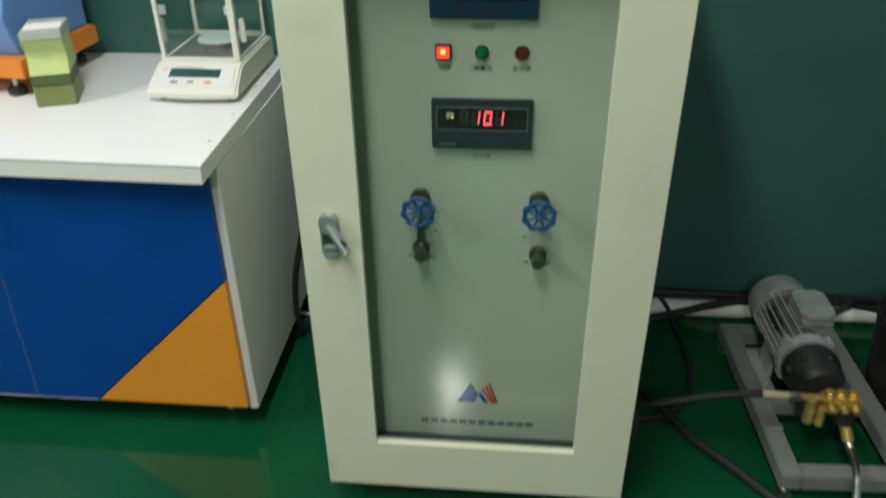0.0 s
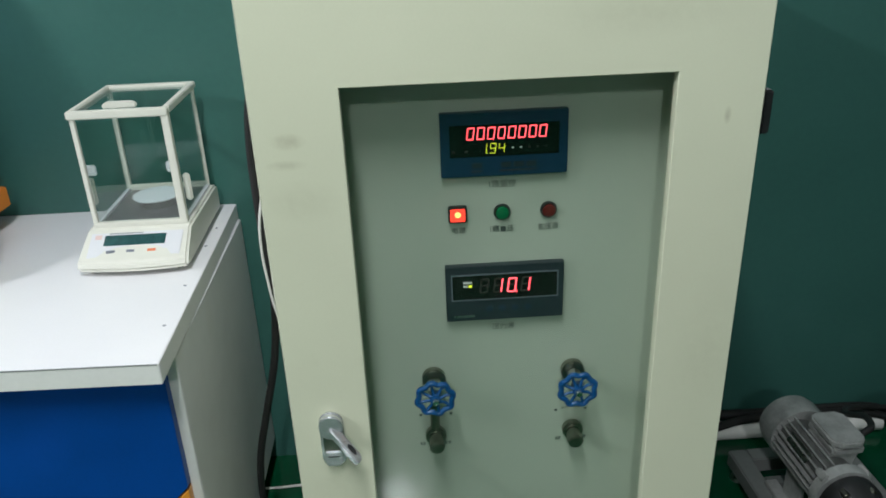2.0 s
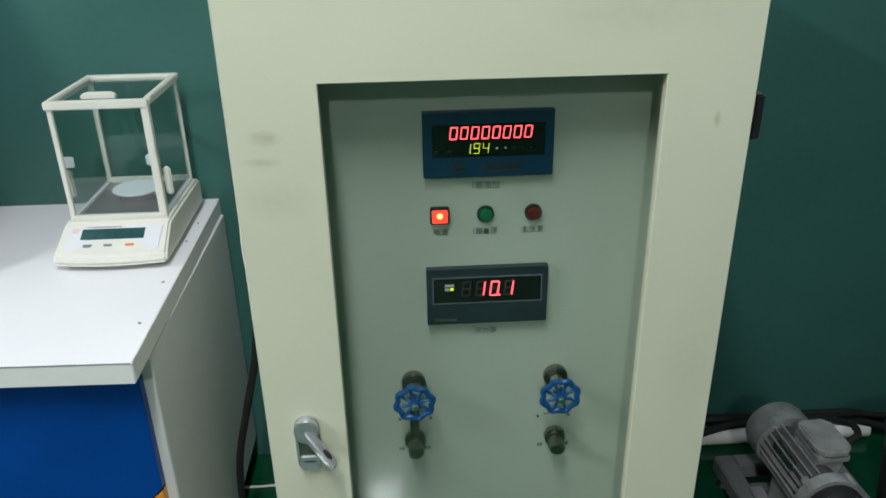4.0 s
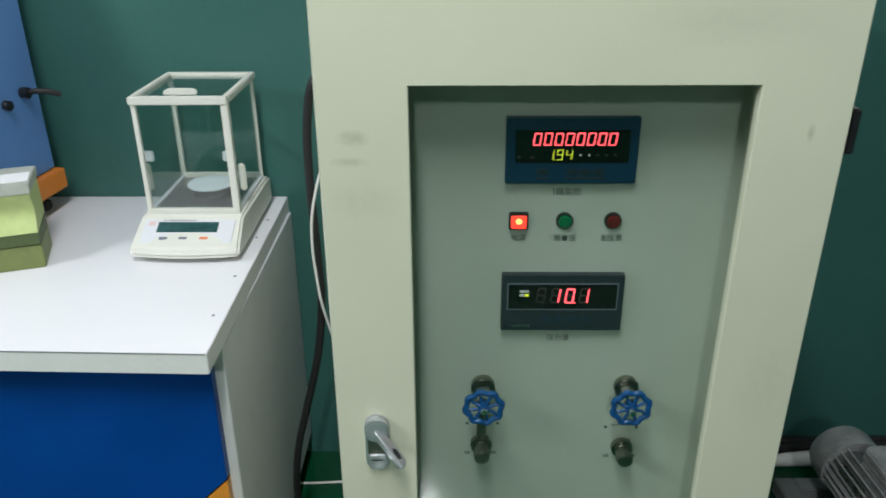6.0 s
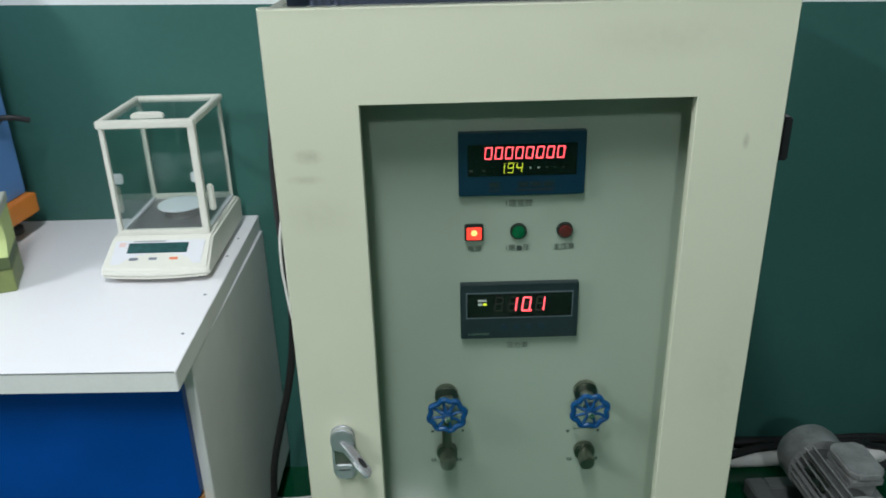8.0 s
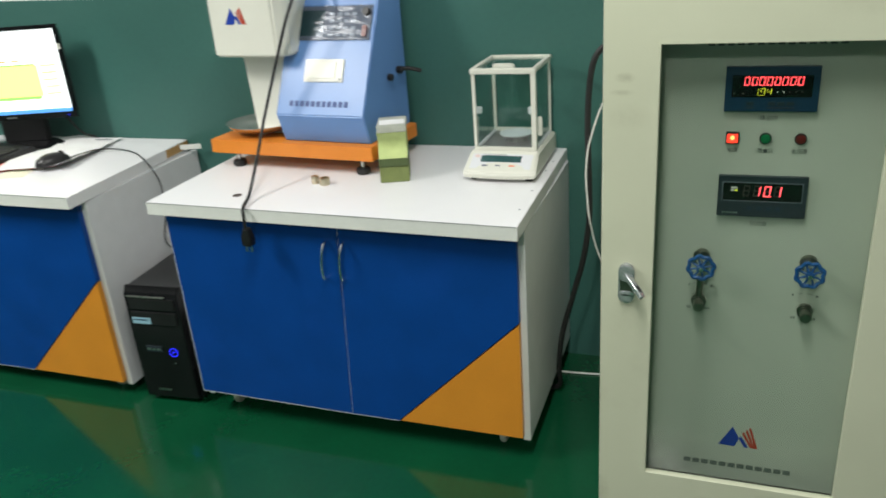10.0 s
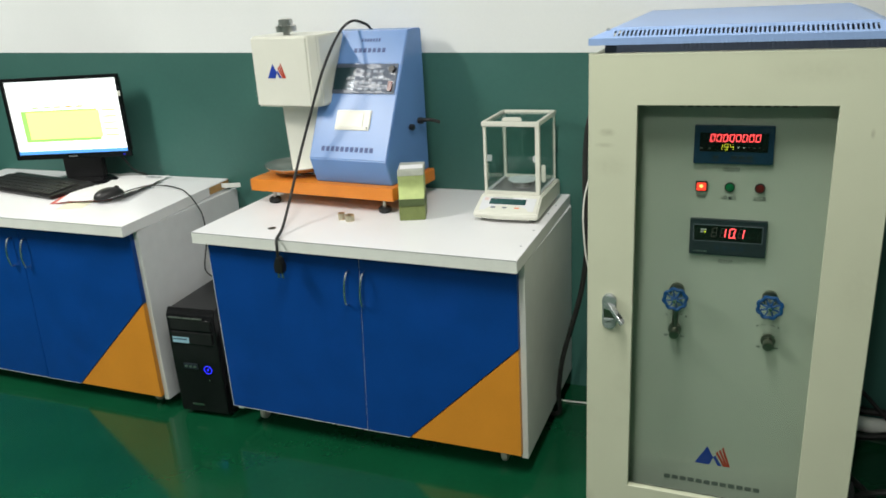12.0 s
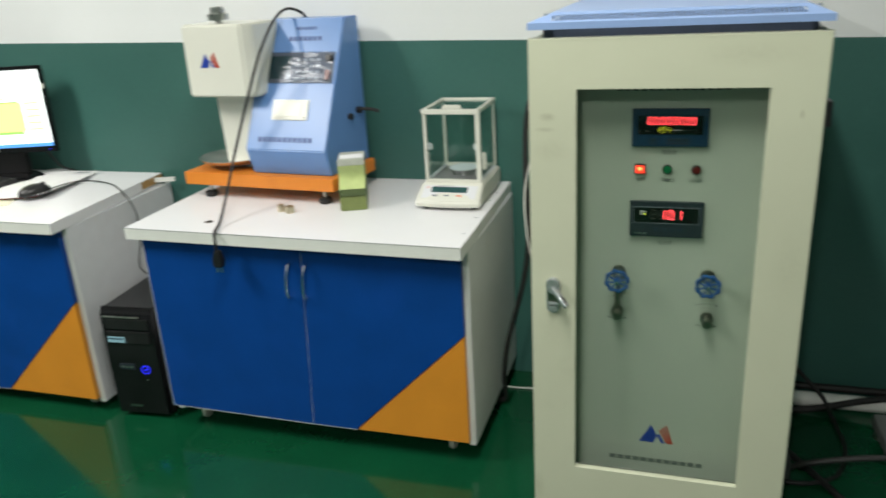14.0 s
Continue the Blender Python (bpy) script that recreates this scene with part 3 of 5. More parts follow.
caption("1路监控", -0.002, 0.9805, 0.0108)
caption("电源", -0.060, 0.9172, 0.0100)
caption("1路", -0.0125, 0.9172, 0.0100)
part("caption_bar", box(B(), (-0.0040, -0.0008, 0.9135), (0.0030, 0, 0.9208)), M_INK, panel)
caption("压", 0.0095, 0.9172, 0.0100)
caption("主压泵", 0.0595, 0.9172, 0.0100)
caption("压力源", -0.001, 0.7675, 0.0105)
part("title_bar", bars(B(), -0.115, 0.125, 1.1165, 1.132, 0, 14, 0.66), M_INK, panel, "row of dark title characters, not legible")
part("company_bar", bars(B(), -0.114, 0.118, 0.1685, 0.1800, 0, 12, 0.78), M_INKL, panel, "row of dark printed characters")
mark(panel, 0, 0.228, 0.083, 0)

pl = thing("power_lamp", -0.061, 0, 0.943, "square red power lamp, lit", "indicator lamp", group="panel lamps")
part("frame", prism(B(), [(-0.0125, -0.0115), (0.0125, -0.0115), (0.0125, 0.0115), (-0.0125, 0.0115)], -0.008, -0.0005, bevel=0.0015), M_CASTD, pl)
part("lens", prism(B(), [(-0.0098, -0.0088), (0.0098, -0.0088), (0.0098, 0.0088), (-0.0098, 0.0088)], -0.0105, -0.0078, bevel=0.001), M_LAMPRED, pl, "glowing red lens")
part("lamp_core", cyl(B(), (0, -0.0112, 0.0015), (0, -0.0104, 0.0015), 0.0040), M_LAMPHOT, pl, "bright orange core")
for bx, lens, lab in ((-0.002, M_LENSG, "round green push button in a dark ring"), (0.0595, M_LENSR, "round dark red push button in a dark ring")):
    b = thing("push_button", bx, 0, 0.942, lab, "push button", group="panel lamps")
    bm = B()
    lathe(bm, [(0.0112, 0), (0.0112, 0.0035), (0.0105, 0.005), (0.0092, 0.005), (0.0090, 0.003)], 28, FACE)
    part("ring", bm, M_CASTD, b, "dark metal ring")
    part("cap", lathe(B(), [(0.0088, 0.001), (0.0088, 0.0065), (0.0075, 0.0082), (0.003, 0.0088)], 24, FACE), lens, b)


def handvalve(x, z, turn):
    v = thing("hand_valve", x, 0, z, "blue cast handwheel on a steel valve stem", "valve", group="hand valves")
    part("flange_nut", cyl(B(), (0, -0.013, 0.008), (0, -0.0005, 0.008), 0.0170, n=24, bevel=0.002), M_NICKEL, v, "dull nickel flange nut")
    part("stem", cyl(B(), (0, -0.042, 0.004), (0, -0.013, 0.006), 0.0105, n=6, bevel=0.001), M_STEEL, v, "steel hexagon stem")
    bm = B()
    ring = []
    for k in range(64):
        a = 6.28318 * k / 64 + turn
        r = 0.0246 + 0.0018 * math.cos(8 * (a - turn))
        ring.append((r * math.cos(a), -0.045, r * math.sin(a)))
    tube(bm, ring, 0.0038, 10, closed=True)
    part("wheel_rim", bm, M_HANDWHEEL, v)
    for k in range(8):
        a = 6.28318 * k / 8 + turn
        bm = B()
        tube(bm, [(0.007 * math.cos(a), -0.0465, 0.007 * math.sin(a)), (0.015 * math.cos(a + 0.06), -0.044, 0.015 * math.sin(a + 0.06)), (0.0225 * math.cos(a), -0.045, 0.0225 * math.sin(a))], 0.0023, 6, 3)
        part("spoke", bm, M_HANDWHEEL, v)
    part("hub", cyl(B(), (0, -0.051, 0), (0, -0.041, 0), 0.0078, n=20, bevel=0.002), M_HANDWHEEL, v)
    part("hub_nut", cyl(B(), (0, -0.0575, 0), (0, -0.0505, 0), 0.0050, n=6, bevel=0.0008), M_CHROME, v, "bright hub nut")
    return v


handvalve(-0.1025, 0.6835, 0.2)
handvalve(0.0985, 0.6835, 0.35)
for x, neck in ((-0.1035, True), (0.1015, False)):
    p = thing("outlet_port", x, 0, 0.588 if neck else 0.5830, "knurled nickel outlet plug under a handwheel", "outlet port", group="outlet ports")
    part("collar", cyl(B(), (0, -0.016, 0.004), (0, -0.0005, 0.004), 0.0155, n=24, bevel=0.004), M_NICKEL, p)
    bm = B()
    cyl(bm, (0, -0.036, 0), (0, -0.009, 0.002), 0.0105, n=24, bevel=0.0012)
    for k in range(20):
        a = 6.28318 * k / 20
        box(bm, (0.0098 * math.cos(a) - 0.0008, -0.034, 0.0098 * math.sin(a) - 0.0008), (0.0112 * math.cos(a) + 0.0006, -0.024, 0.0112 * math.sin(a) + 0.0006))
    part("plug", bm, M_NICKEL, p, "knurled nickel plug")
    if neck:
        part("neck", cyl(B(), (0, -0.0075, 0.012), (0, -0.0075, 0.058), 0.0070, n=20, bevel=0.001), M_NICKEL, p, "dull nickel riser")
    part("port_caption", bars(B(), -0.024, -0.015, -0.020, -0.0145, 0, 2, 0.7), M_INKL, p)
    part("port_caption", bars(B(), 0.013, 0.024, -0.020, -0.0145, 0, 2, 0.7), M_INKL, p)
for x, drop in ((-0.102, 0.006), (0.0995, 0.012)):
    bm = B()
    line = [(x + dx, 0.6345 - 14 * dx * dx) for dx in [(-0.018 + 0.0018 * k) for k in range(21)]]
    for k in range(20):
        (a, b), (c, d) = line[k], line[k + 1]
        if 4 < k < 8 or 11 < k < 15 or k in (3, 15):
            prism(bm, [(a, b - 0.0005), (c, d - 0.0005), (c, d + 0.0005), (a, b + 0.0005)], -0.0006, 0)
    for s in (-1, 1):
        box(bm, (x + s * 0.0225 - 0.002, -0.0006, 0.6275), (x + s * 0.0225 + 0.002, 0, 0.6315))
        prism(bm, [(x + s * 0.0145, 0.6335), (x + s * 0.0115, 0.6345), (x + s * 0.0115, 0.6315)], -0.0006, 0)
    bmesh.ops.translate(bm, vec=(0, 0, -drop), verts=bm.verts)
    part("turning_scale", bm, M_INK, panel, "small printed open and shut arc")


# ---- benches ----
TOP = 0.711


def bench(x0, x1, side, split, tri, label, legs, door_z, face_x1, f, y_left, y_right, x_back, lean, grips):
    """A low cupboard with a white top, two doors with an orange corner and end panels."""
    b = thing("lab_bench", (x0 + x1) / 2, 0.40, 0, label, "cupboard bench", group="lab benches")
    ox, oy = (x0 + x1) / 2, 0.40
    d = pose(-ox, -oy, 0)
    def strip(a, g0, g1):
        return [(x0 + a, y_left + g0), (x1 - a, y_right + g0), (x1 - a, y_right + g1), (x0 + a, y_left + g1)]
    part("worktop", prism(B(), [(x0, y_left), (x1, y_right), (x_back, 0.698), (x0, 0.698)], TOP - 0.036, TOP, "z", 0.0012, d), M_BENCHTOP, b, "white laminate worktop")
    part("edge_band", prism(B(), strip(0.001, -0.0015, -0.0002), TOP - 0.0352, TOP - 0.0008, "z", 0, d), M_EDGE, b, "off-white edge band")
    part("top_edge_line", prism(B(), strip(0.002, -0.0021, -0.0003), TOP - 0.0016, TOP - 0.0004, "z", 0, d), M_SKID, b, "thin dark seam along the edge band")
    fx0 = x0 + 0.032
    for name, a, c in (("end_panel", side - 0.02, side), ("end_panel", fx0 + 0.002, fx0 + 0.02)):
        part(name, box(B(), (a, 0.122 + f, door_z - 0.018), (c, 0.695, TOP - 0.0365), 0.0012, d), M_SIDE, b, "grey-white laminate end panel")
    part("panel_edge", box(B(), (side - 0.0195, 0.1195 + f, door_z - 0.017), (side - 0.0005, 0.1218 + f, TOP - 0.037), 0, d), M_EDGE, b, "pale edge strip")
    part("carcass", box(B(), (fx0 + 0.021, 0.125 + f, door_z + 0.002), (side - 0.021, 0.68, TOP - 0.0375), 0, d), M_SIDE, b)
    zt = TOP - 0.040
    tx, tz = tri
    # left door: all blue, right door: blue with an orange lower corner
    top = split + lean
    left = part("door", prism(B(), [(fx0, door_z + 0.006), (split - 0.0010, door_z), (top - 0.0010, zt), (fx0, zt)], 0.101 + f, 0.119 + f, bevel=0.001, m=d), M_BLUED, b, "blue laminate door")
    right = part("door", prism(B(), [(split + 0.0010, door_z), (tx, door_z), (face_x1, tz), (face_x1, zt), (top + 0.0010, zt)], 0.101 + f, 0.119 + f, bevel=0.0006, m=d), M_BLUED, b, "blue laminate door with an orange corner")
    part("orange_corner", prism(B(), [(tx + 0.005, door_z), (face_x1, door_z), (face_x1, tz - 0.005)], 0.101 + f, 0.119 + f, bevel=0.0006, m=d), M_ORANGED, right, "orange laminate corner")
    part("corner_seam", prism(B(), [(tx - 0.006, door_z + 0.0005), (tx + 0.010, door_z + 0.0005), (face_x1 - 0.0005, tz - 0.010), (face_x1 - 0.0005, tz + 0.006)], 0.1185 + f, 0.1215 + f, m=d), M_GAP, right, "dark seam along the orange corner")
    part("meeting_strip", prism(B(), [(split - 0.0008, door_z + 0.001), (split + 0.0008, door_z + 0.001), (top + 0.0008, zt - 0.004), (top - 0.0008, zt - 0.004)], 0.1032 + f, 0.1245 + f, m=d), M_EDGE, b, "pale strip showing between the doors")
    part("edge_strip", prism(B(), [(fx0 - 0.0016, door_z + 0.0045), (split - 0.0014, door_z - 0.0016), (split - 0.0014, door_z - 0.0002), (fx0 - 0.0002, door_z + 0.0058), (fx0 - 0.0002, zt), (fx0 - 0.0016, zt)], 0.1012 + f, 0.1188 + f, m=d), M_EDGE, left, "pale edge band")
    part("edge_strip", box(B(), (split + 0.0014, 0.1012 + f, door_z - 0.0016), (tx, 0.1188 + f, door_z - 0.0002), 0, d), M_EDGE, right, "pale edge band")
    for dr, hx in ((left, top + grips[0]), (right, top + grips[1])):
        bm = B()
        tube(bm, [(hx, 0.099, 0.620), (hx, 0.083, 0.615), (hx - 0.003, 0.074, 0.590), (hx - 0.005, 0.072, 0.567), (hx - 0.007, 0.074, 0.545), (hx - 0.009, 0.083, 0.517), (hx - 0.010, 0.099, 0.512)], 0.0035, 8, 5)
        bmesh.ops.transform(bm, matrix=d @ pose(0, f, 0), verts=bm.verts)
        part("handle", bm, M_CHROME, dr, "chrome bow handle")
    for cx in legs:
        for cy in (0.19, 0.63):
            bm = B()
            cyl(bm, (cx - 0.009 - ox, cy - oy, 0.026), (cx + 0.009 - ox, cy - oy, 0.026), 0.026, n=20, bevel=0.004)
            c = part("caster", bm, M_GREYCARD, b, "small grey caster wheel")
            bm = B()
            box(bm, (cx - ox - 0.014, cy - oy - 0.02, door_z - 0.004), (cx - ox + 0.014, cy - oy + 0.022, door_z - 0.0005))
            prism(bm, [(cy - oy - 0.02, door_z), (cy - oy + 0.022, door_z), (cy - oy + 0.008, 0.02), (cy - oy - 0.008, 0.02)], cx - ox - 0.014, cx - ox - 0.011, "x")
            prism(bm, [(cy - oy - 0.02, door_z), (cy - oy + 0.022, door_z), (cy - oy + 0.008, 0.02), (cy - oy - 0.008, 0.02)], cx - ox + 0.011, cx - ox + 0.014, "x")
            part("caster_fork", bm, M_STEEL, c)
    return b


b1 = bench(-1.562, -0.506, -0.508, -1.025, (-0.880, 0.430), "white-topped bench with blue doors and an orange corner, on casters", (-1.47, -0.60), 0.083, -0.524, 0.0, 0.073, 0.047, -0.513, 0.027, (-0.036, 0.016))
b2 = bench(-3.09, -1.836, -1.845, -2.400, (-2.239, 0.420), "white-topped desk cupboard with blue doors beside a computer tower", (-2.98, -1.93), 0.055, -1.862, 0.02, 0.078, 0.071, -1.880, 0.026, (-0.040, 0.029))
part("cable_hole", lathe(B(), [(0.013, 0), (0.013, 0.0008), (0.010, 0.0009)], 24, pose(-1.324 + 1.034, 0.161 - 0.40, TOP)), M_BLACK, b1, "dark oval mark on the worktop")
for sy, sx in ((0.16, -0.528), (0.30, -0.529), (0.47, -0.530), (0.56, -0.528)):
    part("screw_cap", cyl(B(), (sx + 1.034, sy - 0.4, TOP), (sx + 1.034, sy - 0.4, TOP + 0.0006), 0.0028, n=10), M_KEYG, b1)
part("chipped_edge", box(B(), (0.0, -0.135, -0.030), (0.0012, -0.004, -0.003), m=pose(-1.8797 + 2.463, 0.698 - 0.4, TOP, 0, 0, 4.0)), M_TAPE, b2, "bare brown board where the edge band came off")
part("loose_band", box(B(), (0.0, 0, -0.009), (0.075, 0.0016, 0.009), m=pose(-1.872 + 2.463, 0.640 - 0.4, TOP - 0.014, 0, 0, 20)), M_EDGE, b2, "loose end of edge band")


# ---- analytical balance ----
bal = thing("analytical_balance", -0.633, 0.498, TOP, "ivory analytical balance with glass draught shield", "balance", rz=0.0)
bm = B()
prof = [(-0.146, 0.016), (-0.141, 0.030), (-0.080, 0.062), (-0.072, 0.066), (0.150, 0.066), (0.158, 0.060), (0.158, 0.010), (-0.138, 0.010)]
prism(bm, prof, -0.096, 0.096, "x", bevel=0.0075, seg=4)
for k in range(-5, 6):
    bmesh.ops.bisect_plane(bm, geom=bm.verts[:] + bm.edges[:] + bm.faces[:], plane_co=(0.017 * k, 0, 0), plane_no=(1, 0, 0))
for v in bm.verts:  # the front swells out and widens a little
    lip, flare = min(1, max(0, (-0.121 - v.co.y) / 0.02)), min(1, max(0, (-0.080 - v.co.y) / 0.065))
    v.co.y -= 0.011 * lip * (1 - (v.co.x / 0.096) ** 2)
    v.co.x *= 1 + 0.045 * flare
body = part("base", bm, M_BALW, bal)
for fx in (-0.075, 0.075):
    for fy in (-0.11, 0.13):
        part("foot", cyl(B(), (fx, fy, 0), (fx, fy, 0.012), 0.011, n=16), M_RUBBER, bal, "black rubber foot")
ang = math.degrees(math.atan2(0.032, 0.061))
front = pose(0, -0.1415, 0.0305, ang)  # the sloping key panel, lying along local x and y
part("key_panel", box(B(), (-0.084, 0.008, 0), (0.084, 0.065, 0.0012), 0.002, front), M_BALG, body, "pale grey key panel")
part("lcd", box(B(), (-0.058, 0.034, 0.0012), (0.054, 0.058, 0.0020), 0, front), M_LCD, body, "dark teal liquid crystal display")
bm = digits(B(), "00000", -0.002, 0, 0.0058, 0.0135, 0.0098, 0)
bmesh.ops.transform(bm, matrix=front @ pose(0, 0.040, 0.0021, -90), verts=bm.verts)
part("lcd_figures", bm, M_LCDFIG, body)
for kx, km in ((-0.042, M_KEYG), (-0.006, M_KEYG), (0.032, M_KEYO)):
    part("key", box(B(), (kx - 0.008, 0.0160, 0.001), (kx + 0.008, 0.0230, 0.0026), 0.001, front), km, body)
part("name_bar", bars(B(), -0.050, 0.012, -0.0012, 0.0012, 0, 14, 0.6, front @ pose(0, 0.0622, 0.0012, -90)), M_BALDECK, body)
part("emblem", box(B(), (-0.076, 0.050, 0.0012), (-0.064, 0.060, 0.0017), 0, front), M_PINK, body)
part("deck", box(B(), (-0.084, -0.052, 0.066), (0.084, 0.135, 0.0675)), M_BALDECK, body, "grey metal weighing deck")
pan = part("weighing_pan", lathe(B(), [(0.043, 0), (0.046, 0.002), (0.046, 0.004), (0.043, 0.004)], 36, pose(0.004, 0.045, 0.084)), M_PANW, bal, "pale round weighing pan")
part("pan_stem", cyl(B(), (0.004, 0.045, 0.067), (0.004, 0.045, 0.0845), 0.035, 0.030), M_BALDECK, pan)
HX, Y0, Y1, Z0, Z1 = 0.082, -0.060, 0.140, 0.068, 0.288
shield = bal
for sx, sy, half in ((-1, Y0, 0.0044), (1, Y0, 0.0068), (-1, Y1, 0.0046), (1, Y1, 0.0034)):
    part("post", box(B(), (sx * HX - half, sy - half, Z0 - 0.004), (sx * HX + half, sy + half, Z1 - 0.012), 0.0015), M_BALW, shield, "ivory corner post")
bm = B()
for a, b in (((-HX - 0.007, Y0 - 0.009, Z1 - 0.015), (HX + 0.007, Y0 + 0.004, Z1)), ((-HX - 0.007, Y1 - 0.006, Z1 - 0.012), (HX + 0.007, Y1 + 0.009, Z1)), ((-HX - 0.007, Y0 + 0.006, Z1 - 0.014), (-HX + 0.005, Y1 - 0.006, Z1)), ((HX - 0.005, Y0 + 0.006, Z1 - 0.014), (HX + 0.007, Y1 - 0.006, Z1))):
    box(bm, a, b, 0.002)
part("top_frame", bm, M_BALW, shield)
for a, b in (((-HX - 0.004, Y0 - 0.008, Z0 - 0.003), (HX + 0.004, Y0 + 0.006, Z0 + 0.007)), ((-HX, Y1 - 0.006, Z0 - 0.002), (HX, Y1 + 0.004, Z0 + 0.010))):
    part("bottom_rail", box(B(), a, b, 0.0015), M_BALW, shield)
for s in (-1, 1):
    part("slide_rail", box(B(), (s * HX - 0.004, Y0 + 0.006, Z0 - 0.001), (s * HX + 0.004, Y1 - 0.006, Z0 + 0.004)), M_BALG, shield)
for nm, a, b in (("front_glass", (-HX + 0.007, Y0 - 0.001, Z0 + 0.007), (HX - 0.007, Y0 + 0.001, Z1 - 0.018)), ("rear_glass", (-HX + 0.007, Y1 - 0.001, Z0 + 0.010), (HX - 0.007, Y1 + 0.001, Z1 - 0.012)), ("side_glass", (-HX - 0.001, Y0 + 0.006, Z0 + 0.004), (-HX + 0.001, Y1 - 0.006, Z1 - 0.014)), ("side_glass", (HX - 0.001, Y0 + 0.006, Z0 + 0.004), (HX + 0.001, Y1 - 0.006, Z1 - 0.014)), ("top_glass", (-HX + 0.005, Y0 + 0.006, Z1 - 0.006), (HX - 0.005, Y1 - 0.006, Z1 - 0.004))):
    part(nm, box(B(), a, b), G_BAL, shield, "clear glass pane")
part("top_grip", prism(B(), [(-0.030, 0), (0.030, 0), (0.030, 0.007), (0.022, 0.011), (-0.022, 0.011), (-0.030, 0.007)], Y0 + 0.022, Y0 + 0.034, bevel=0.0015, m=pose(-0.004, 0, Z1 - 0.004)), M_BALW, shield, "ivory grip on the sliding lid")
for s in (-1, 1):
    part("side_grip", box(B(), (s * (HX + 0.0075) - 0.0065, Y0 + 0.030, 0.098), (s * (HX + 0.0075) + 0.0065, Y0 + 0.038, 0.152), 0.003), M_BALW, shield, "ivory door grip")
    part("clip", box(B(), (s * (HX - 0.006) - 0.012, Y0 + 0.006, 0.164), (s * (HX - 0.006) + 0.012, Y0 + 0.013, 0.184), 0.002), M_BALG, shield, "small translucent clip")

# ---- melt flow tester ----
mf = thing("melt_flow_tester", -1.56, 0.404, TOP, "blue and ivory melt flow tester on an orange base", "test machine", rz=-5.0)
base = part("base_plate", box(B(), (0, 0, 0.045), (0.566, 0.29, 0.087), 0.002), M_ORANGEP, mf, "orange enamelled base plate")
for fx in (0.075, 0.515):
    for fy in (0.03, 0.26):
        bm = B()
        cyl(bm, (fx, fy, 0.0), (fx, fy, 0.020), 0.021, n=10, bevel=0.004)
        foot = part("levelling_foot", bm, M_RUBBER, mf, "black levelling foot")
        part("foot_screw", cyl(B(), (fx, fy, 0.020), (fx, fy, 0.046), 0.006, n=12), M_STEEL, foot)
bm = B()
side = [(0.032, 0.0875), (0.005, 0.171), (0.200, 0.553), (0.286, 0.553), (0.286, 0.0875)]
prism(bm, side, 0.257, 0.548, "x", bevel=0.003)
con = part("control_housing", bm, M_MFIBLUE, mf, "light blue sloping control housing")
tilt = math.degrees(math.atan2(0.382, 0.195))
slope = pose(0, 0.005, 0.171, tilt)  # local x across, y up the slope, z out of it
def on_slope(name, x0, x1, u0, u1, h, material, label="", parent=con, bevel=0.0005):
    return part(name, box(B(), (x0, u0, -0.0005), (x1, u1, h), bevel, slope), material, parent, label)
pnl = on_slope("key_panel", 0.268, 0.537, 0.218, 0.316, 0.003, M_KEYG, "dark grey key panel under clear film")
bm = B()
bmesh.ops.create_grid(bm, x_segments=64, y_segments=24, size=0.5)
for v in bm.verts:
    q = Vector((0.4025 + 0.272 * v.co.x, 0.267 + 0.102 * v.co.y, 0))
    v.co = slope @ (q + Vector((0, 0, 0.0068 + 0.0013 * noise.noise(Vector((q.x * 30, q.y * 75, 0.0))) + 0.0004 * noise.noise(q * 150))))
bmesh.ops.solidify(bm, geom=bm.faces[:], thickness=0.0004)
part("film", bm, glass("film", (0.80, 0.82, 0.85), 0.16, 0.008), con, "crinkled clear film")
on_slope("lcd", 0.302, 0.384, 0.230, 0.304, 0.0036, M_LCD, "dark display", con)
for r in range(4):
    for c in range(4):
        on_slope("key", 0.402 + 0.024 * c, 0.417 + 0.024 * c, 0.228 + 0.020 * r, 0.236 + 0.020 * r, 0.0046, M_BALG, "", con)
part("knob", cyl(B(), slope @ Vector((0.520, 0.296, 0)), slope @ Vector((0.520, 0.296, 0.014)), 0.011, bevel=0.002), M_BLACK, con)
on_slope("rocker_switch", 0.512, 0.527, 0.226, 0.258, 0.008, M_LENSR, "red rocker switch", con, 0.001)
pr = on_slope("printer", 0.338, 0.468, 0.097, 0.163, 0.004, M_BALW, "ivory printer cover", con, 0.002)
on_slope("printer_lid", 0.351, 0.443, 0.107, 0.153, 0.006, M_MFIWHITE, "", con, 0.001)
part("printer_catch", cyl(B(), slope @ Vector((0.459, 0.105, 0)), slope @ Vector((0.459, 0.105, 0.006)), 0.0025, n=10), M_INK, con)
part("company_bar", bars(B(), 0.300, 0.500, -0.008, 0.008, 0, 11, 0.66, slope @ pose(0, 0.034, 0.0002, -90)), M_INKB, con)
part("title_bar", bars(B(), 0.362, 0.485, -0.007, 0.007, 0, 7, 0.66, slope @ pose(0, 0.362, 0.0002, -90)), M_INKB, con)
part("model_bar", bars(B(), 0.385, 0.459, -0.005, 0.005, 0, 7, 0.6, slope @ pose(0, 0.396, 0.0002, -90)), M_INKB, con)
bm = B()
cyl(bm, (0.548, 0.230, 0.260), (0.566, 0.230, 0.260), 0.011, n=16, bevel=0.002)
part("cable_gland", bm, M_BLACK, con)
part("cable_gland", cyl(B(), (0.548, 0.171, 0.250), (0.563, 0.171, 0.248), 0.010, n=16, bevel=0.002), M_BLACK, con)
bm = B()
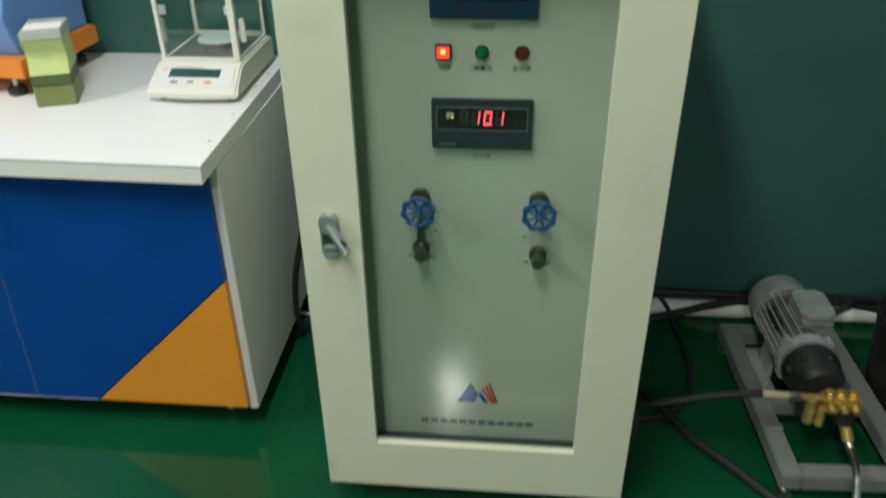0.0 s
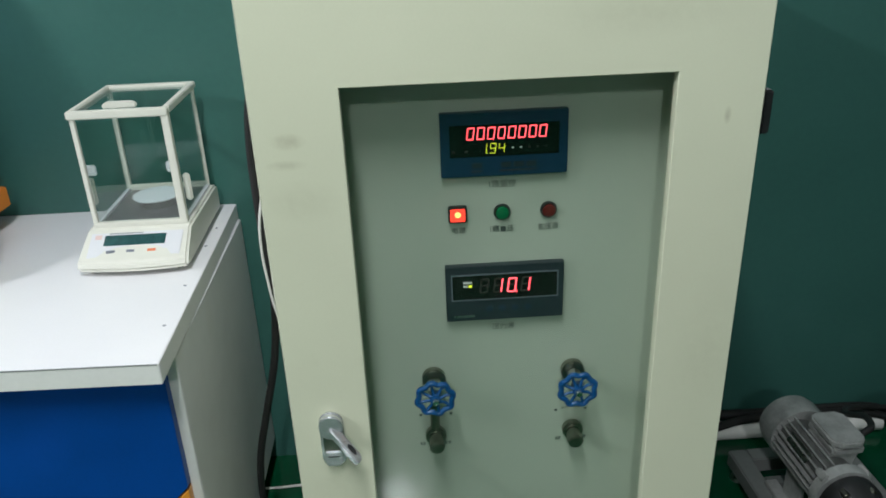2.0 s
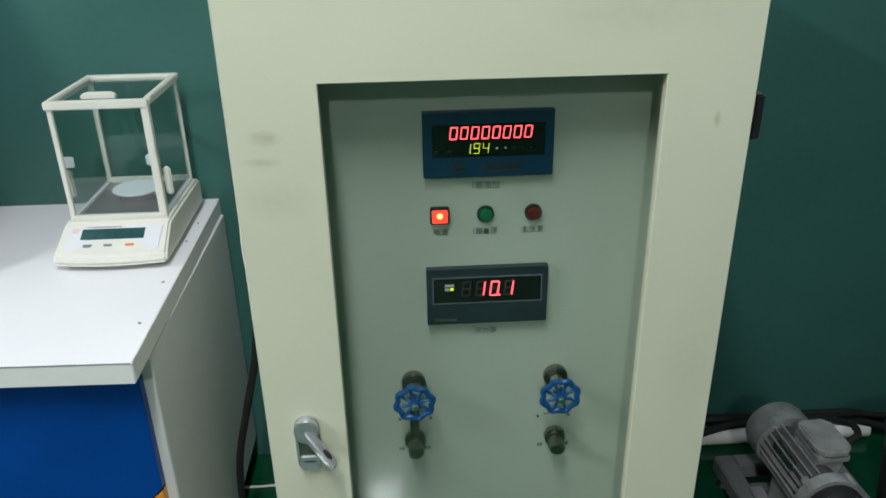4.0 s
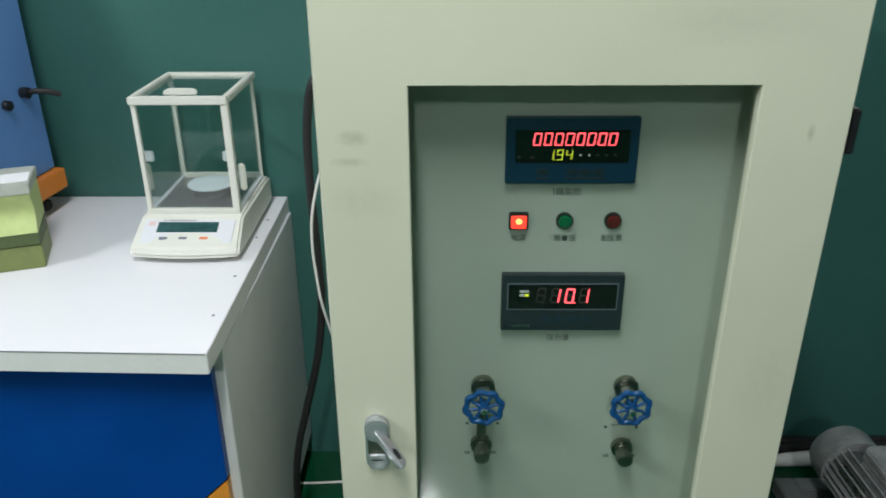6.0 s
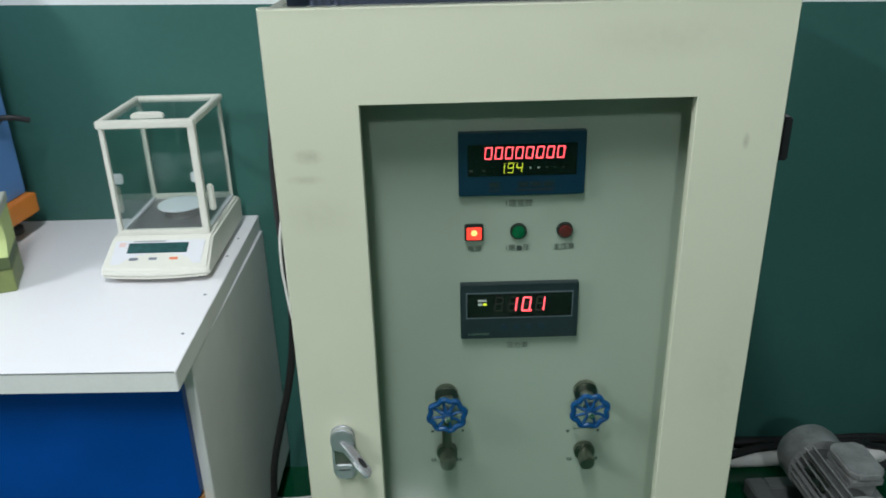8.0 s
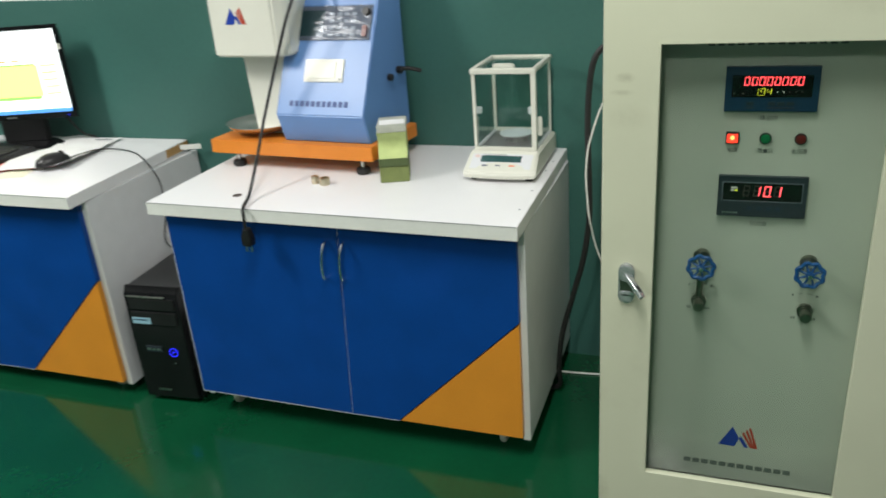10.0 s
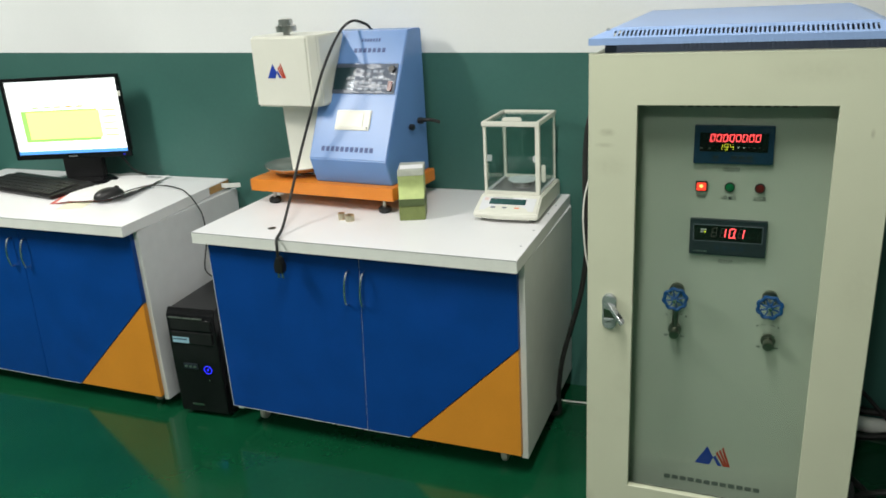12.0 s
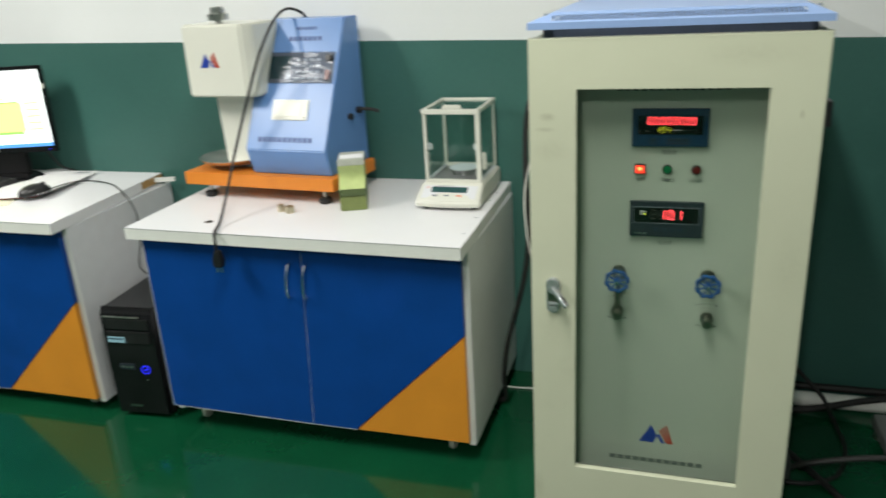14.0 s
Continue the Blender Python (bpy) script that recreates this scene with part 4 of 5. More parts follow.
tube(bm, [(0.558, 0.230, 0.260), (0.577, 0.234, 0.263), (0.594, 0.244, 0.260), (0.612, 0.258, 0.252)], 0.0058, 8)
part("side_cable", bm, M_RUBBER, con, "short black cable")
bm = B()
o = [(0.040, 0.055), (0.066, 0.02), (0.283, 0.02), (0.306, 0.05), (0.306, 0.21), (0.040, 0.21)]
prism(bm, o, 0.331, 0.554, "z", bevel=0.006)
head = part("head", bm, M_MFIWHITE, mf, "ivory enamelled furnace head")
mark(head, 0.155, 0.424, 0.072, 0.0195)
part("side_knob", cyl(B(), (0.018, 0.12, 0.37), (0.041, 0.12, 0.37), 0.013, bevel=0.003), M_BLACK, head, "black side knob")
bm = B()
prism(bm, [(0.096, 0.10), (0.245, 0.10), (0.245, 0.22), (0.096, 0.22)], 0.0875, 0.327, "z", bevel=0.004)
for v in bm.verts:
    if v.co.z < 0.2 and v.co.x < 0.18:
        v.co.x += 0.012
part("dish_stand", cyl(B(), (0.128, 0.118, 0.0875), (0.128, 0.118, 0.0968), 0.04), M_STEEL, mf)
column = part("column", bm, M_MFIWHITE, mf, "ivory tapering column")
dish = part("dish", lathe(B(), [(0.060, 0.0), (0.085, 0.004), (0.108, 0.015), (0.110, 0.017), (0.106, 0.0175), (0.084, 0.0075), (0.058, 0.004)], 40, pose(0.126, 0.116, 0.0965) @ Matrix.Diagonal((1.1, 1.05, 1.5, 1))), M_DISH, mf, "shallow polished steel dish")
wt = part("weight", lathe(B(), [(0.012, 0), (0.012, 0.010), (0.033, 0.011), (0.0335, 0.028), (0.031, 0.031), (0.023, 0.032), (0.023, 0.047), (0.020, 0.050), (0.012, 0.051)], 32, pose(0.172, 0.075, 0.554)), M_STEEL, mf, "stacked steel piston weights")

# power cord over the tester and the bench edge
cord = thing("plug_cable", -1.22, 0.044, TOP, "black power cord hanging over the bench edge with a plug", "cable")
bm = B()
pts = [(-1.166, 0.640, 1.262), (-1.172, 0.610, 1.283), (-1.200, 0.570, 1.295), (-1.207, 0.490, 1.263), (-1.211, 0.382, 1.171), (-1.250, 0.355, 1.054), (-1.294, 0.315, 0.900), (-1.284, 0.225, 0.799), (-1.262, 0.130, 0.730), (-1.240, 0.060, 0.7165), (-1.232, 0.044, 0.702), (-1.233, 0.042, 0.655)]
tube(bm, [(x + 1.22, y - 0.044, z - TOP) for x, y, z in pts], 0.0044, 10, 8)
wire = part("wire", bm, M_RUBBER, cord)
part("plug", prism(B(), [(-0.026, -0.095), (0.002, -0.095), (0.006, -0.072), (-0.004, -0.045), (-0.017, -0.045), (-0.028, -0.072)], -0.010, 0.012, bevel=0.003), M_BLACK, cord, "black moulded plug")
for k in (-0.019, -0.005):
    part("pin", box(B(), (k - 0.0028, -0.001, -0.112), (k + 0.0028, 0.002, -0.095)), M_STEEL, cord)

# stack of green paper blocks
st = thing("paper_block_stack", -0.936, 0.379, TOP, "stack of green note paper blocks in card boxes", "paper stack", rz=20)
part("lower_box", prism(B(), [(-0.058, 0), (0.047, 0), (0.049, 0.045), (-0.056, 0.045)], -0.043, 0.037, "x", bevel=0.0015), M_OLIVE, st, "olive card box")
part("dark_box", prism(B(), [(-0.059, 0.0455), (0.050, 0.0455), (0.050, 0.0660), (-0.055, 0.0665)], -0.043, 0.0365, "x", bevel=0.001), M_OLIVED, st, "dark olive box lid")
hollow = [(-0.055 + 0.017 * math.sin(math.pi * k / 10) ** 1.3, 0.067 + 0.0725 * k / 10) for k in range(11)]
note = part("note_block", prism(B(), hollow + [(0.052, 0.1395), (0.052, 0.067)], -0.042, 0.036, "x"), M_NOTE, st, "light green note block, hollowed at the front")
for k in range(7):
    part("paper_edge", box(B(), (-0.020 + 0.0062 * k, -0.0482, 0.080 + 0.003 * math.sin(k * 2.3)), (-0.0194 + 0.0062 * k, -0.0400, 0.101 + 0.006 * math.sin(k * 1.7)), m=pose(0, 0.003, 0, -6)), M_OLIVE, note)
part("upper_box", prism(B(), [(-0.057, 0.140), (0.055, 0.140), (0.055, 0.158), (-0.056, 0.158)], -0.041, 0.0385, "x", bevel=0.0015), M_GREYCARD, st, "grey card box")
part("white_sheet", box(B(), (-0.036, -0.038, 0.1582), (0.034, 0.012, 0.1592), m=pose(0, 0, 0, 0, 0, 3)), M_PAPER, st, "white sheet on top")

# two small rings
for rx, ry, r, h, hole in ((-1.148, 0.288, 0.0105, 0.022, 0.0045), (-1.115, 0.281, 0.0145, 0.020, 0.0100)):
    bm = B()
    lathe(bm, [(r, 0.0), (r, h * 0.9), (r * 0.95, h), (hole, h), (hole, h * 0.2)], 28, pose(rx, ry, TOP))
    solo("metal_ring", bm, M_RING, "small turned metal ring on the bench", "ring", group="small rings")

# ---- desk: monitor, keyboard, mouse, papers, tower ----
mon = thing("monitor", -2.472, 0.535, TOP, "black flat monitor, switched on, beside a keyboard", "monitor", rz=18)
part("foot_plate", lathe(B(), [(0.105, 0), (0.11, 0.004), (0.10, 0.014), (0.05, 0.020), (0.04, 0.020)], 36, pose(-0.010, -0.01, 0) @ Matrix.Diagonal((1.45, 1.15, 1, 1))), M_BLACKG, mon, "glossy black round foot")
part("neck", box(B(), (-0.078, 0.025, 0.015), (0.088, 0.055, 0.20), 0.006), M_BLACK, mon)
W2, ZB, ZT = 0.238, 0.106, 0.426
part("back_shell", prism(B(), [(-W2 + 0.01, ZB + 0.01), (W2 - 0.01, ZB + 0.01), (W2 - 0.01, ZT - 0.01), (-W2 + 0.01, ZT - 0.01)], -0.008, 0.024, bevel=0.006), M_BLACK, mon)
bm = B()
for a, b in (((-W2, -0.020, ZB), (W2, -0.008, ZB + 0.020)), ((-W2, -0.020, ZT - 0.014), (W2, -0.008, ZT)), ((-W2, -0.020, ZB + 0.020), (-W2 + 0.014, -0.008, ZT - 0.014)), ((W2 - 0.014, -0.020, ZB + 0.020), (W2, -0.008, ZT - 0.014))):
    box(bm, a, b, 0.0015)
part("screen_bezel", bm, M_BLACKG, mon, "glossy black bezel")
SX0, SX1, SZ0, SZ1 = -W2 + 0.014, W2 - 0.014, ZB + 0.020, ZT - 0.014
sw, sh = SX1 - SX0, SZ1 - SZ0
scr = part("screen", box(B(), (SX0, -0.012, SZ0), (SX1, -0.0085, SZ1)), M_SCREENW, mon, "bright white screen with a yellow and green chart")
def on_screen(x0, x1, z0, z1, material, k=1):
    part("screen_patch", box(B(), (SX0 + x0 * sw, -0.0122 - 0.0003 * k, SZ0 + z0 * sh), (SX0 + x1 * sw, -0.0120, SZ0 + z1 * sh)), material, scr)
on_screen(0.0, 1.0, 0.0, 0.045, M_SCREENB)
on_screen(0.09, 0.78, 0.17, 0.60, M_SCREENG, 1)
on_screen(0.14, 0.80, 0.21, 0.58, M_SCREENY, 2)
for k in range(5):
    on_screen(0.82, 0.95, 0.22 + 0.085 * k, 0.245 + 0.085 * k, M_SCREENY)
for k in range(5):
    on_screen(0.20 + 0.10 * k, 0.27 + 0.10 * k, 0.63, 0.65, M_SCREENR if k > 1 else M_SCREENG)
part("power_led", cyl(B(), (W2 - 0.03, -0.0212, ZB + 0.009), (W2 - 0.03, -0.0195, ZB + 0.009), 0.0022, n=10), M_BLUELED, mon, "tiny blue power lamp")
part("maker_bar", bars(B(), -0.018, 0.018, ZB + 0.007, ZB + 0.012, -0.0202, 5), M_STEEL, mon)
part("sticker", box(B(), (W2 - 0.012, -0.0206, ZT - 0.085), (W2 - 0.001, -0.0195, ZT - 0.065)), M_BALW, mon, "pale sticker on the bezel")
bm = B()
tube(bm, [(0.06, 0.03, 0.16), (0.15, 0.05, 0.10), (0.19, 0.07, 0.03), (0.23, 0.09, 0.004)], 0.004, 8)
part("video_cable", bm, M_RUBBER, mon)

kb = thing("keyboard", -2.606, 0.4245, TOP, "black computer keyboard on the desk", "keyboard", rz=-10)
part("case", prism(B(), [(-0.075, 0.002), (-0.078, 0.014), (0.070, 0.030), (0.075, 0.024), (0.075, 0.002)], -0.250, 0.250, "x", bevel=0.003, m=pose(0, 0, 0) @ Matrix.Diagonal((1, 1.22, 1, 1))), M_BLACK, kb)
KEYM = None
for r in range(5):
    for c in range(19):
        kx, ky = -0.228 + 0.0248 * c, -0.072 + 0.0260 * r
        kz = 0.0145 + 0.0886 * (ky + 0.095)
        if KEYM is None:
            KEYM = mesh("key", prism(B(), [(-0.0108, 0), (0.0108, 0), (0.0085, 0.007), (-0.0085, 0.007)], -0.011, 0.011), M_RUBBER)
        k = new("key", KEYM)
        k.parent = kb
        k.matrix_local = pose(kx, ky, kz, 5)

pp = thing("paper_sheets", -2.245, 0.462, TOP, "loose white sheets on a red folder", "papers")
part("folder", box(B(), (-0.110, -0.155, 0.0003), (0.110, 0.215, 0.003), m=pose(-0.050, -0.030, 0, 0, 0, 24)), M_CARD, pp, "red folder")
# added sheet whose colour stands in for a pale yellow reflection
part("yellow_glow_sheet", box(B(), (-0.055, -0.130, 0.0002), (0.040, 0.10, 0.0015), m=pose(0.002, -0.125, 0, 0, 0, 20)), M_YELGLOW, pp, "added flat sheet coloured as a pale yellow reflection")
for k, (a, dx, dy, curl) in enumerate(((27, -0.085, 0.090, 0), (8, 0.018, 0.046, 0), (26, -0.026, -0.040, 0.1), (12, 0.050, -0.036, 1))):
    bm = B()
    bmesh.ops.create_grid(bm, x_segments=14, y_segments=20, size=0.5)
    for v in bm.verts:
        up = curl * 0.06 * max(0, v.co.x - v.co.y * 0.45 - 0.42) + 0.012 * max(0, v.co.y - 0.3) * (k % 2)
        v.co = Vector((v.co.x * 0.21, v.co.y * 0.297, 0.0038 + 0.0026 * k + up + 0.005 * max(0, noise.noise(Vector((v.co.x * 2.5, v.co.y * 2.5, k * 5.0))))))
    bmesh.ops.transform(bm, matrix=pose(dx, dy, 0, 0, 0, a), verts=bm.verts)
    bmesh.ops.solidify(bm, geom=bm.faces[:], thickness=0.0006)
    part("sheet", bm, M_PAPER, pp, "white sheet of paper")
part("heading_bar", bars(B(), -0.02, 0.05, -0.004, 0.004, 0, 5, 0.7, pose(0.045, 0.165, 0.0125, -90, 0, 8)), M_KEYG, pp)

ms = thing("mouse", -2.122, 0.322, TOP + 0.015, "glossy black computer mouse lying on papers", "mouse", rz=-28)
bm = B()
bmesh.ops.create_uvsphere(bm, u_segments=24, v_segments=14, radius=1)
for v in bm.verts:
    z = max(v.co.z, -0.15)
    v.co = Vector((v.co.x * 0.031 * (1 - 0.12 * v.co.y), v.co.y * 0.056, (z + 0.15) * 0.033))
part("shell", bm, M_BLACK, ms)
part("wheel", cyl(B(), (-0.004, 0.030, 0.030), (0.004, 0.030, 0.030), 0.009, n=16), M_RUBBER, ms)
bm = B()
tube(bm, [(-2.100, 0.371, TOP + 0.022), (-2.110, 0.43, TOP + 0.018), (-2.095, 0.50, TOP + 0.014), (-2.040, 0.535, TOP + 0.006), (-1.950, 0.505, TOP + 0.004), (-1.870, 0.445, TOP + 0.004), (-1.838, 0.425, TOP - 0.004), (-1.810, 0.432, 0.640), (-1.798, 0.415, 0.550), (-1.790, 0.375, 0.460), (-1.778, 0.40, 0.412)], 0.0024, 8)
solo("mouse_cable", bm, M_RUBBER, "thin black mouse cable running over the desk edge", "cable")

pc = thing("computer_tower", -1.697, 0.343, 0, "black computer tower on the floor between the benches", "computer", rz=4)
bm = B()
prism(bm, [(-0.092, 0.012), (0.092, 0.012), (0.092, 0.405), (-0.092, 0.405)], -0.195, 0.20, bevel=0.005)
part("case", bm, M_BLACK, pc, "matt black steel case")
bm = B()
prism(bm, [(-0.195, 0.010), (-0.212, 0.02), (-0.215, 0.20), (-0.212, 0.385), (-0.198, 0.408), (-0.190, 0.408), (-0.190, 0.010)], -0.094, 0.094, "x", bevel=0.004)
fr = part("front_cover", bm, M_BLACKG, pc, "glossy black front cover")
part("drive_slot", box(B(), (-0.080, -0.217, 0.335), (0.080, -0.209, 0.373), 0.002), M_BLACK, fr)
part("trim_line", box(B(), (-0.082, -0.2185, 0.377), (0.05, -0.208, 0.381), 0.001), M_STEEL, fr, "bright trim line")
part("drive_slot", box(B(), (-0.080, -0.2185, 0.285), (0.080, -0.209, 0.328), 0.002), M_BLACK, fr)
part("sticker", box(B(), (-0.076, -0.2192, 0.288), (-0.012, -0.2183, 0.309)), M_STICKER, fr, "pale blue sticker")
part("sticker_bar", bars(B(), -0.072, -0.018, 0.299, 0.304, -0.2193, 8, 0.7), M_METERBLUE, fr)
bm = B()
ring = [(0.042 + 0.0145 * math.cos(6.28318 * k / 32), -0.2165, 0.190 + 0.0145 * math.sin(6.28318 * k / 32)) for k in range(32)]
tube(bm, ring, 0.0013, 6, closed=True)
part("power_ring", bm, M_BLUELED, fr, "glowing blue power ring")
part("power_mark", cyl(B(), (0.042, -0.218, 0.190), (0.042, -0.2145, 0.190), 0.003, n=12), M_BLUELED, fr)
part("port_row", box(B(), (-0.055, -0.2175, 0.186), (0.006, -0.212, 0.212), 0.003), M_METERGREY, fr)
for k in range(3):
    part("socket", box(B(), (-0.048 + 0.017 * k, -0.2185, 0.195), (-0.037 + 0.017 * k, -0.217, 0.201)), M_STEEL, fr)
part("reset_key", cyl(B(), (0.042, -0.2175, 0.152), (0.042, -0.212, 0.152), 0.003, n=10), M_STEEL, fr)
part("maker_bar", bars(B(), -0.045, 0.002, 0.045, 0.052, -0.2135, 5), M_STEEL, fr)
for fx in (-0.07, 0.07):
    for fy in (-0.16, 0.16):
        part("foot", cyl(B(), (fx, fy, 0), (fx, fy, 0.013), 0.014, n=14), M_RUBBER, pc)

# ---- pump set ----
sk = thing("pump_unit", 0.766, 0.268, 0, "grey electric motor with brass pump on a steel skid", "pump", rz=2.0)
for nm, a, b in (("side_rail", (-0.145, -0.262, 0.030), (-0.103, 0.262, 0.070)), ("side_rail", (0.103, -0.262, 0.030), (0.145, 0.262, 0.070)), ("cross_rail", (-0.1025, -0.262, 0.030), (0.1025, -0.222, 0.0698)), ("cross_rail", (-0.1025, 0.222, 0.030), (0.1025, 0.262, 0.0698)), ("cross_rail", (-0.1025, 0.135, 0.036), (0.1025, 0.165, 0.0692)), ("cross_rail", (-0.1025, -0.045, 0.036), (0.1025, -0.010, 0.0692))):
    part(nm, box(B(), a, b, 0.003), M_SKID, sk, "grey painted square tube")
for fx in (-0.124, 0.124):
    for fy in (-0.24, 0.24):
        f = part("levelling_foot", cyl(B(), (fx, fy, 0), (fx, fy, 0.014), 0.018, 0.014, n=16), M_STEEL, sk, "round steel foot")
        part("foot_bolt", cyl(B(), (fx, fy, 0.014), (fx, fy, 0.031), 0.006, n=10), M_STEEL, f)
CZ, R, MX = 0.192, 0.054, -0.052
bm = B()
cyl(bm, (MX, -0.015, CZ), (MX, 0.16, CZ), R * 0.88, n=40)
# frame colour holds both the grime and the dark between the fins
stator = part("stator", bm, M_CASTG, sk, "grimy grey cast motor frame, darkened between the fins")
FIN = None
for k in range(22):
    a = 6.28318 * k / 22 + 0.1
    if 0.35 < (a % 6.28318) < 1.55:
        continue
    fin = new("fin", FIN) if FIN else new("fin", mesh("fin", box(B(), (-0.0018, -0.082, 0), (0.0018, 0.082, 0.0115), 0.0008), M_CAST))
    FIN = fin.data
    fin.parent = stator
    fin.matrix_local = pose(MX + R * 0.86 * math.cos(a), 0.07, CZ + R * 0.86 * math.sin(a)) @ pose(0, 0, 0, 0, 90 - math.degrees(a), 0)
part("fan_cover", lathe(B(), [(R * 1.27, 0), (R * 1.27, 0.050), (R * 1.19, 0.066), (R * 0.95, 0.074), (R * 0.5, 0.077)], 40, pose(MX + 0.009, 0.146, CZ, -90)), M_CAST, sk, "grey domed fan cover")
part("end_flange", lathe(B(), [(R * 1.14, 0), (R * 1.17, 0.004), (R * 1.17, 0.024), (R * 1.0, 0.032), (R * 0.8, 0.036)], 40, pose(MX, -0.045, CZ, -90)), M_CAST, sk, "grey end flange")
for k in range(4):
    part("flange_lug", box(B(), (-0.008, -0.043, R * 1.04), (0.008, -0.010, R * 1.27), 0.003, pose(MX, 0, CZ, 0, 45 + 90 * k, 0)), M_CAST, sk)
part("name_plate", box(B(), (-0.014, 0.03, R * 0.99), (0.014, 0.11, R * 1.02), 0.001, pose(MX, 0, CZ, 0, -52, 0)), M_STEEL, sk, "bright name plate")
tb = part("terminal_box", box(B(), (-0.056, 0.012, 0.246), (0.013, 0.112, 0.264), 0.004), M_CAST, sk, "grey terminal box")
part("box_lid", prism(B(), [(-0.058, 0.026), (-0.044, 0.008), (0.001, 0.008), (0.017, 0.024), (0.017, 0.100), (0.001, 0.116), (-0.046, 0.116), (-0.058, 0.100)], 0.2645, 0.281, "z", bevel=0.004), M_CAST, tb)
part("box_neck", prism(B(), [(MX - 0.005, CZ + 0.02), (MX + 0.045, CZ + 0.012), (0.005, 0.246), (-0.057, 0.246)], 0.020, 0.105), M_CAST, tb)
part("gland", cyl(B(), (0.013, 0.06, 0.256), (0.035, 0.062, 0.254), 0.010, n=12), M_BLACK, tb)
for fx in (MX - 0.048, MX + 0.048):
    part("motor_foot", box(B(), (fx - 0.014, -0.005, 0.0702), (fx + 0.014, 0.140, 0.082), 0.002), M_CAST, sk)
    part("foot_web", box(B(), (fx - 0.005 - 0.25 * (fx - MX), 0.035, 0.082), (fx + 0.005 - 0.25 * (fx - MX), 0.100, 0.150), 0.002), M_CAST, sk)
    part("foot_bolt", cyl(B(), (fx, 0.012, 0.082), (fx, 0.012, 0.090), 0.007, n=6, bevel=0.001), M_STEEL, sk)
bm = B()
lathe(bm, [(R * 1.10, 0), (R * 1.12, 0.010), (R * 1.12, 0.026), (R * 1.02, 0.034), (R * 0.98, 0.066), (R * 0.82, 0.082)], 32, pose(MX + 0.004, -0.046, CZ - 0.006, 90))
gear = part("pump_housing", bm, M_CASTD, sk, "black cast pump housing")
for a in (0.30, 1.05, 2.10, 2.85):
    part("bolt", cyl(B(), (MX + 0.054 * math.cos(a), -0.088, CZ - 0.006 + 0.054 * math.sin(a)), (MX + 0.054 * math.cos(a), -0.070, CZ - 0.006 + 0.054 * math.sin(a)), 0.0075, n=6, bevel=0.001), M_NICKEL, gear)
for k in range(6):
    part("cooling_rib", box(B(), (MX - 0.035 + 0.014 * k, -0.128, CZ - 0.05), (MX - 0.031 + 0.014 * k, -0.07, CZ + 0.030 - 0.002 * abs(k - 2.5)), 0.001), M_CASTD, gear)
bm = B()
QX, QY, QZ = -0.016, -0.148, 0.186
box(bm, (QX - 0.036, QY - 0.018, QZ - 0.030), (QX + 0.042, QY + 0.022, QZ + 0.004), 0.005)
mani = part("manifold", bm, M_BRASS, sk, "brass pump manifold")
for k in range(3):
    part("valve_cap", cyl(B(), (QX - 0.022 + 0.024 * k, QY + 0.004, QZ + 0.003), (QX - 0.022 + 0.024 * k, QY + 0.004, QZ + 0.014), 0.0105, n=6, bevel=0.002), M_BRASS, mani)
    part("valve_cap", cyl(B(), (QX - 0.022 + 0.024 * k, QY - 0.016, QZ - 0.012), (QX - 0.022 + 0.024 * k, QY - 0.030, QZ - 0.016), 0.0105, n=6, bevel=0.002), M_BRASS, mani)
part("relief_valve", cyl(B(), (QX - 0.060, QY - 0.01, QZ - 0.062), (QX - 0.056, QY, QZ - 0.004), 0.011, n=16, bevel=0.002), M_BRASS, mani)
part("relief_valve", cyl(B(), (QX - 0.038, QY - 0.015, QZ - 0.066), (QX - 0.034, QY - 0.005, QZ - 0.020), 0.009, n=16, bevel=0.002), M_BRASS, mani)
part("inlet_union", cyl(B(), (QX - 0.082, QY + 0.004, QZ - 0.004), (QX - 0.034, QY + 0.004, QZ - 0.006), 0.0085, n=12), M_BRASS, mani)
part("hose_end", cyl(B(), (QX - 0.108, QY + 0.004, QZ - 0.003), (QX - 0.082, QY + 0.004, QZ - 0.004), 0.0105, n=6, bevel=0.001), M_STEEL, mani)
part("hose_sleeve", cyl(B(), (QX - 0.160, QY + 0.005, QZ), (QX - 0.108, QY + 0.004, QZ - 0.003), 0.0085, n=14), M_SLEEVE, mani, "pale tan hose sleeve")
part("outlet_neck", cyl(B(), (QX + 0.016, QY - 0.012, QZ - 0.062), (QX + 0.012, QY, QZ - 0.028), 0.020, 0.022, n=18, bevel=0.002), M_CASTD, mani, "black outlet neck")
part("outlet_union", cyl(B(), (QX + 0.024, QY - 0.034, QZ - 0.090), (QX + 0.017, QY - 0.014, QZ - 0.060), 0.013, 0.012, n=14, bevel=0.002), M_BRASS, mani)
bm = B()
tube(bm, [(QX + 0.023, QY - 0.032, QZ - 0.088), (QX + 0.025, QY - 0.050, QZ - 0.100), (QX + 0.020, QY - 0.085, QZ - 0.100), (QX + 0.004, QY - 0.14, QZ - 0.10), (QX - 0.024, QY - 0.22, 0.05), (QX - 0.065, QY - 0.32, 0.012), (QX - 0.15, QY - 0.50, 0.012)], 0.0085, 10)
part("braided_hose", bm, M_CHROME, mani, "bright braided steel hose")
part("rail_clamp", box(B(), (-0.135, -0.135, 0.0702), (-0.105, -0.115, 0.080), 0.003, pose(0, 0, 0)), M_SATIN, sk, "small bright clamp on the rail")


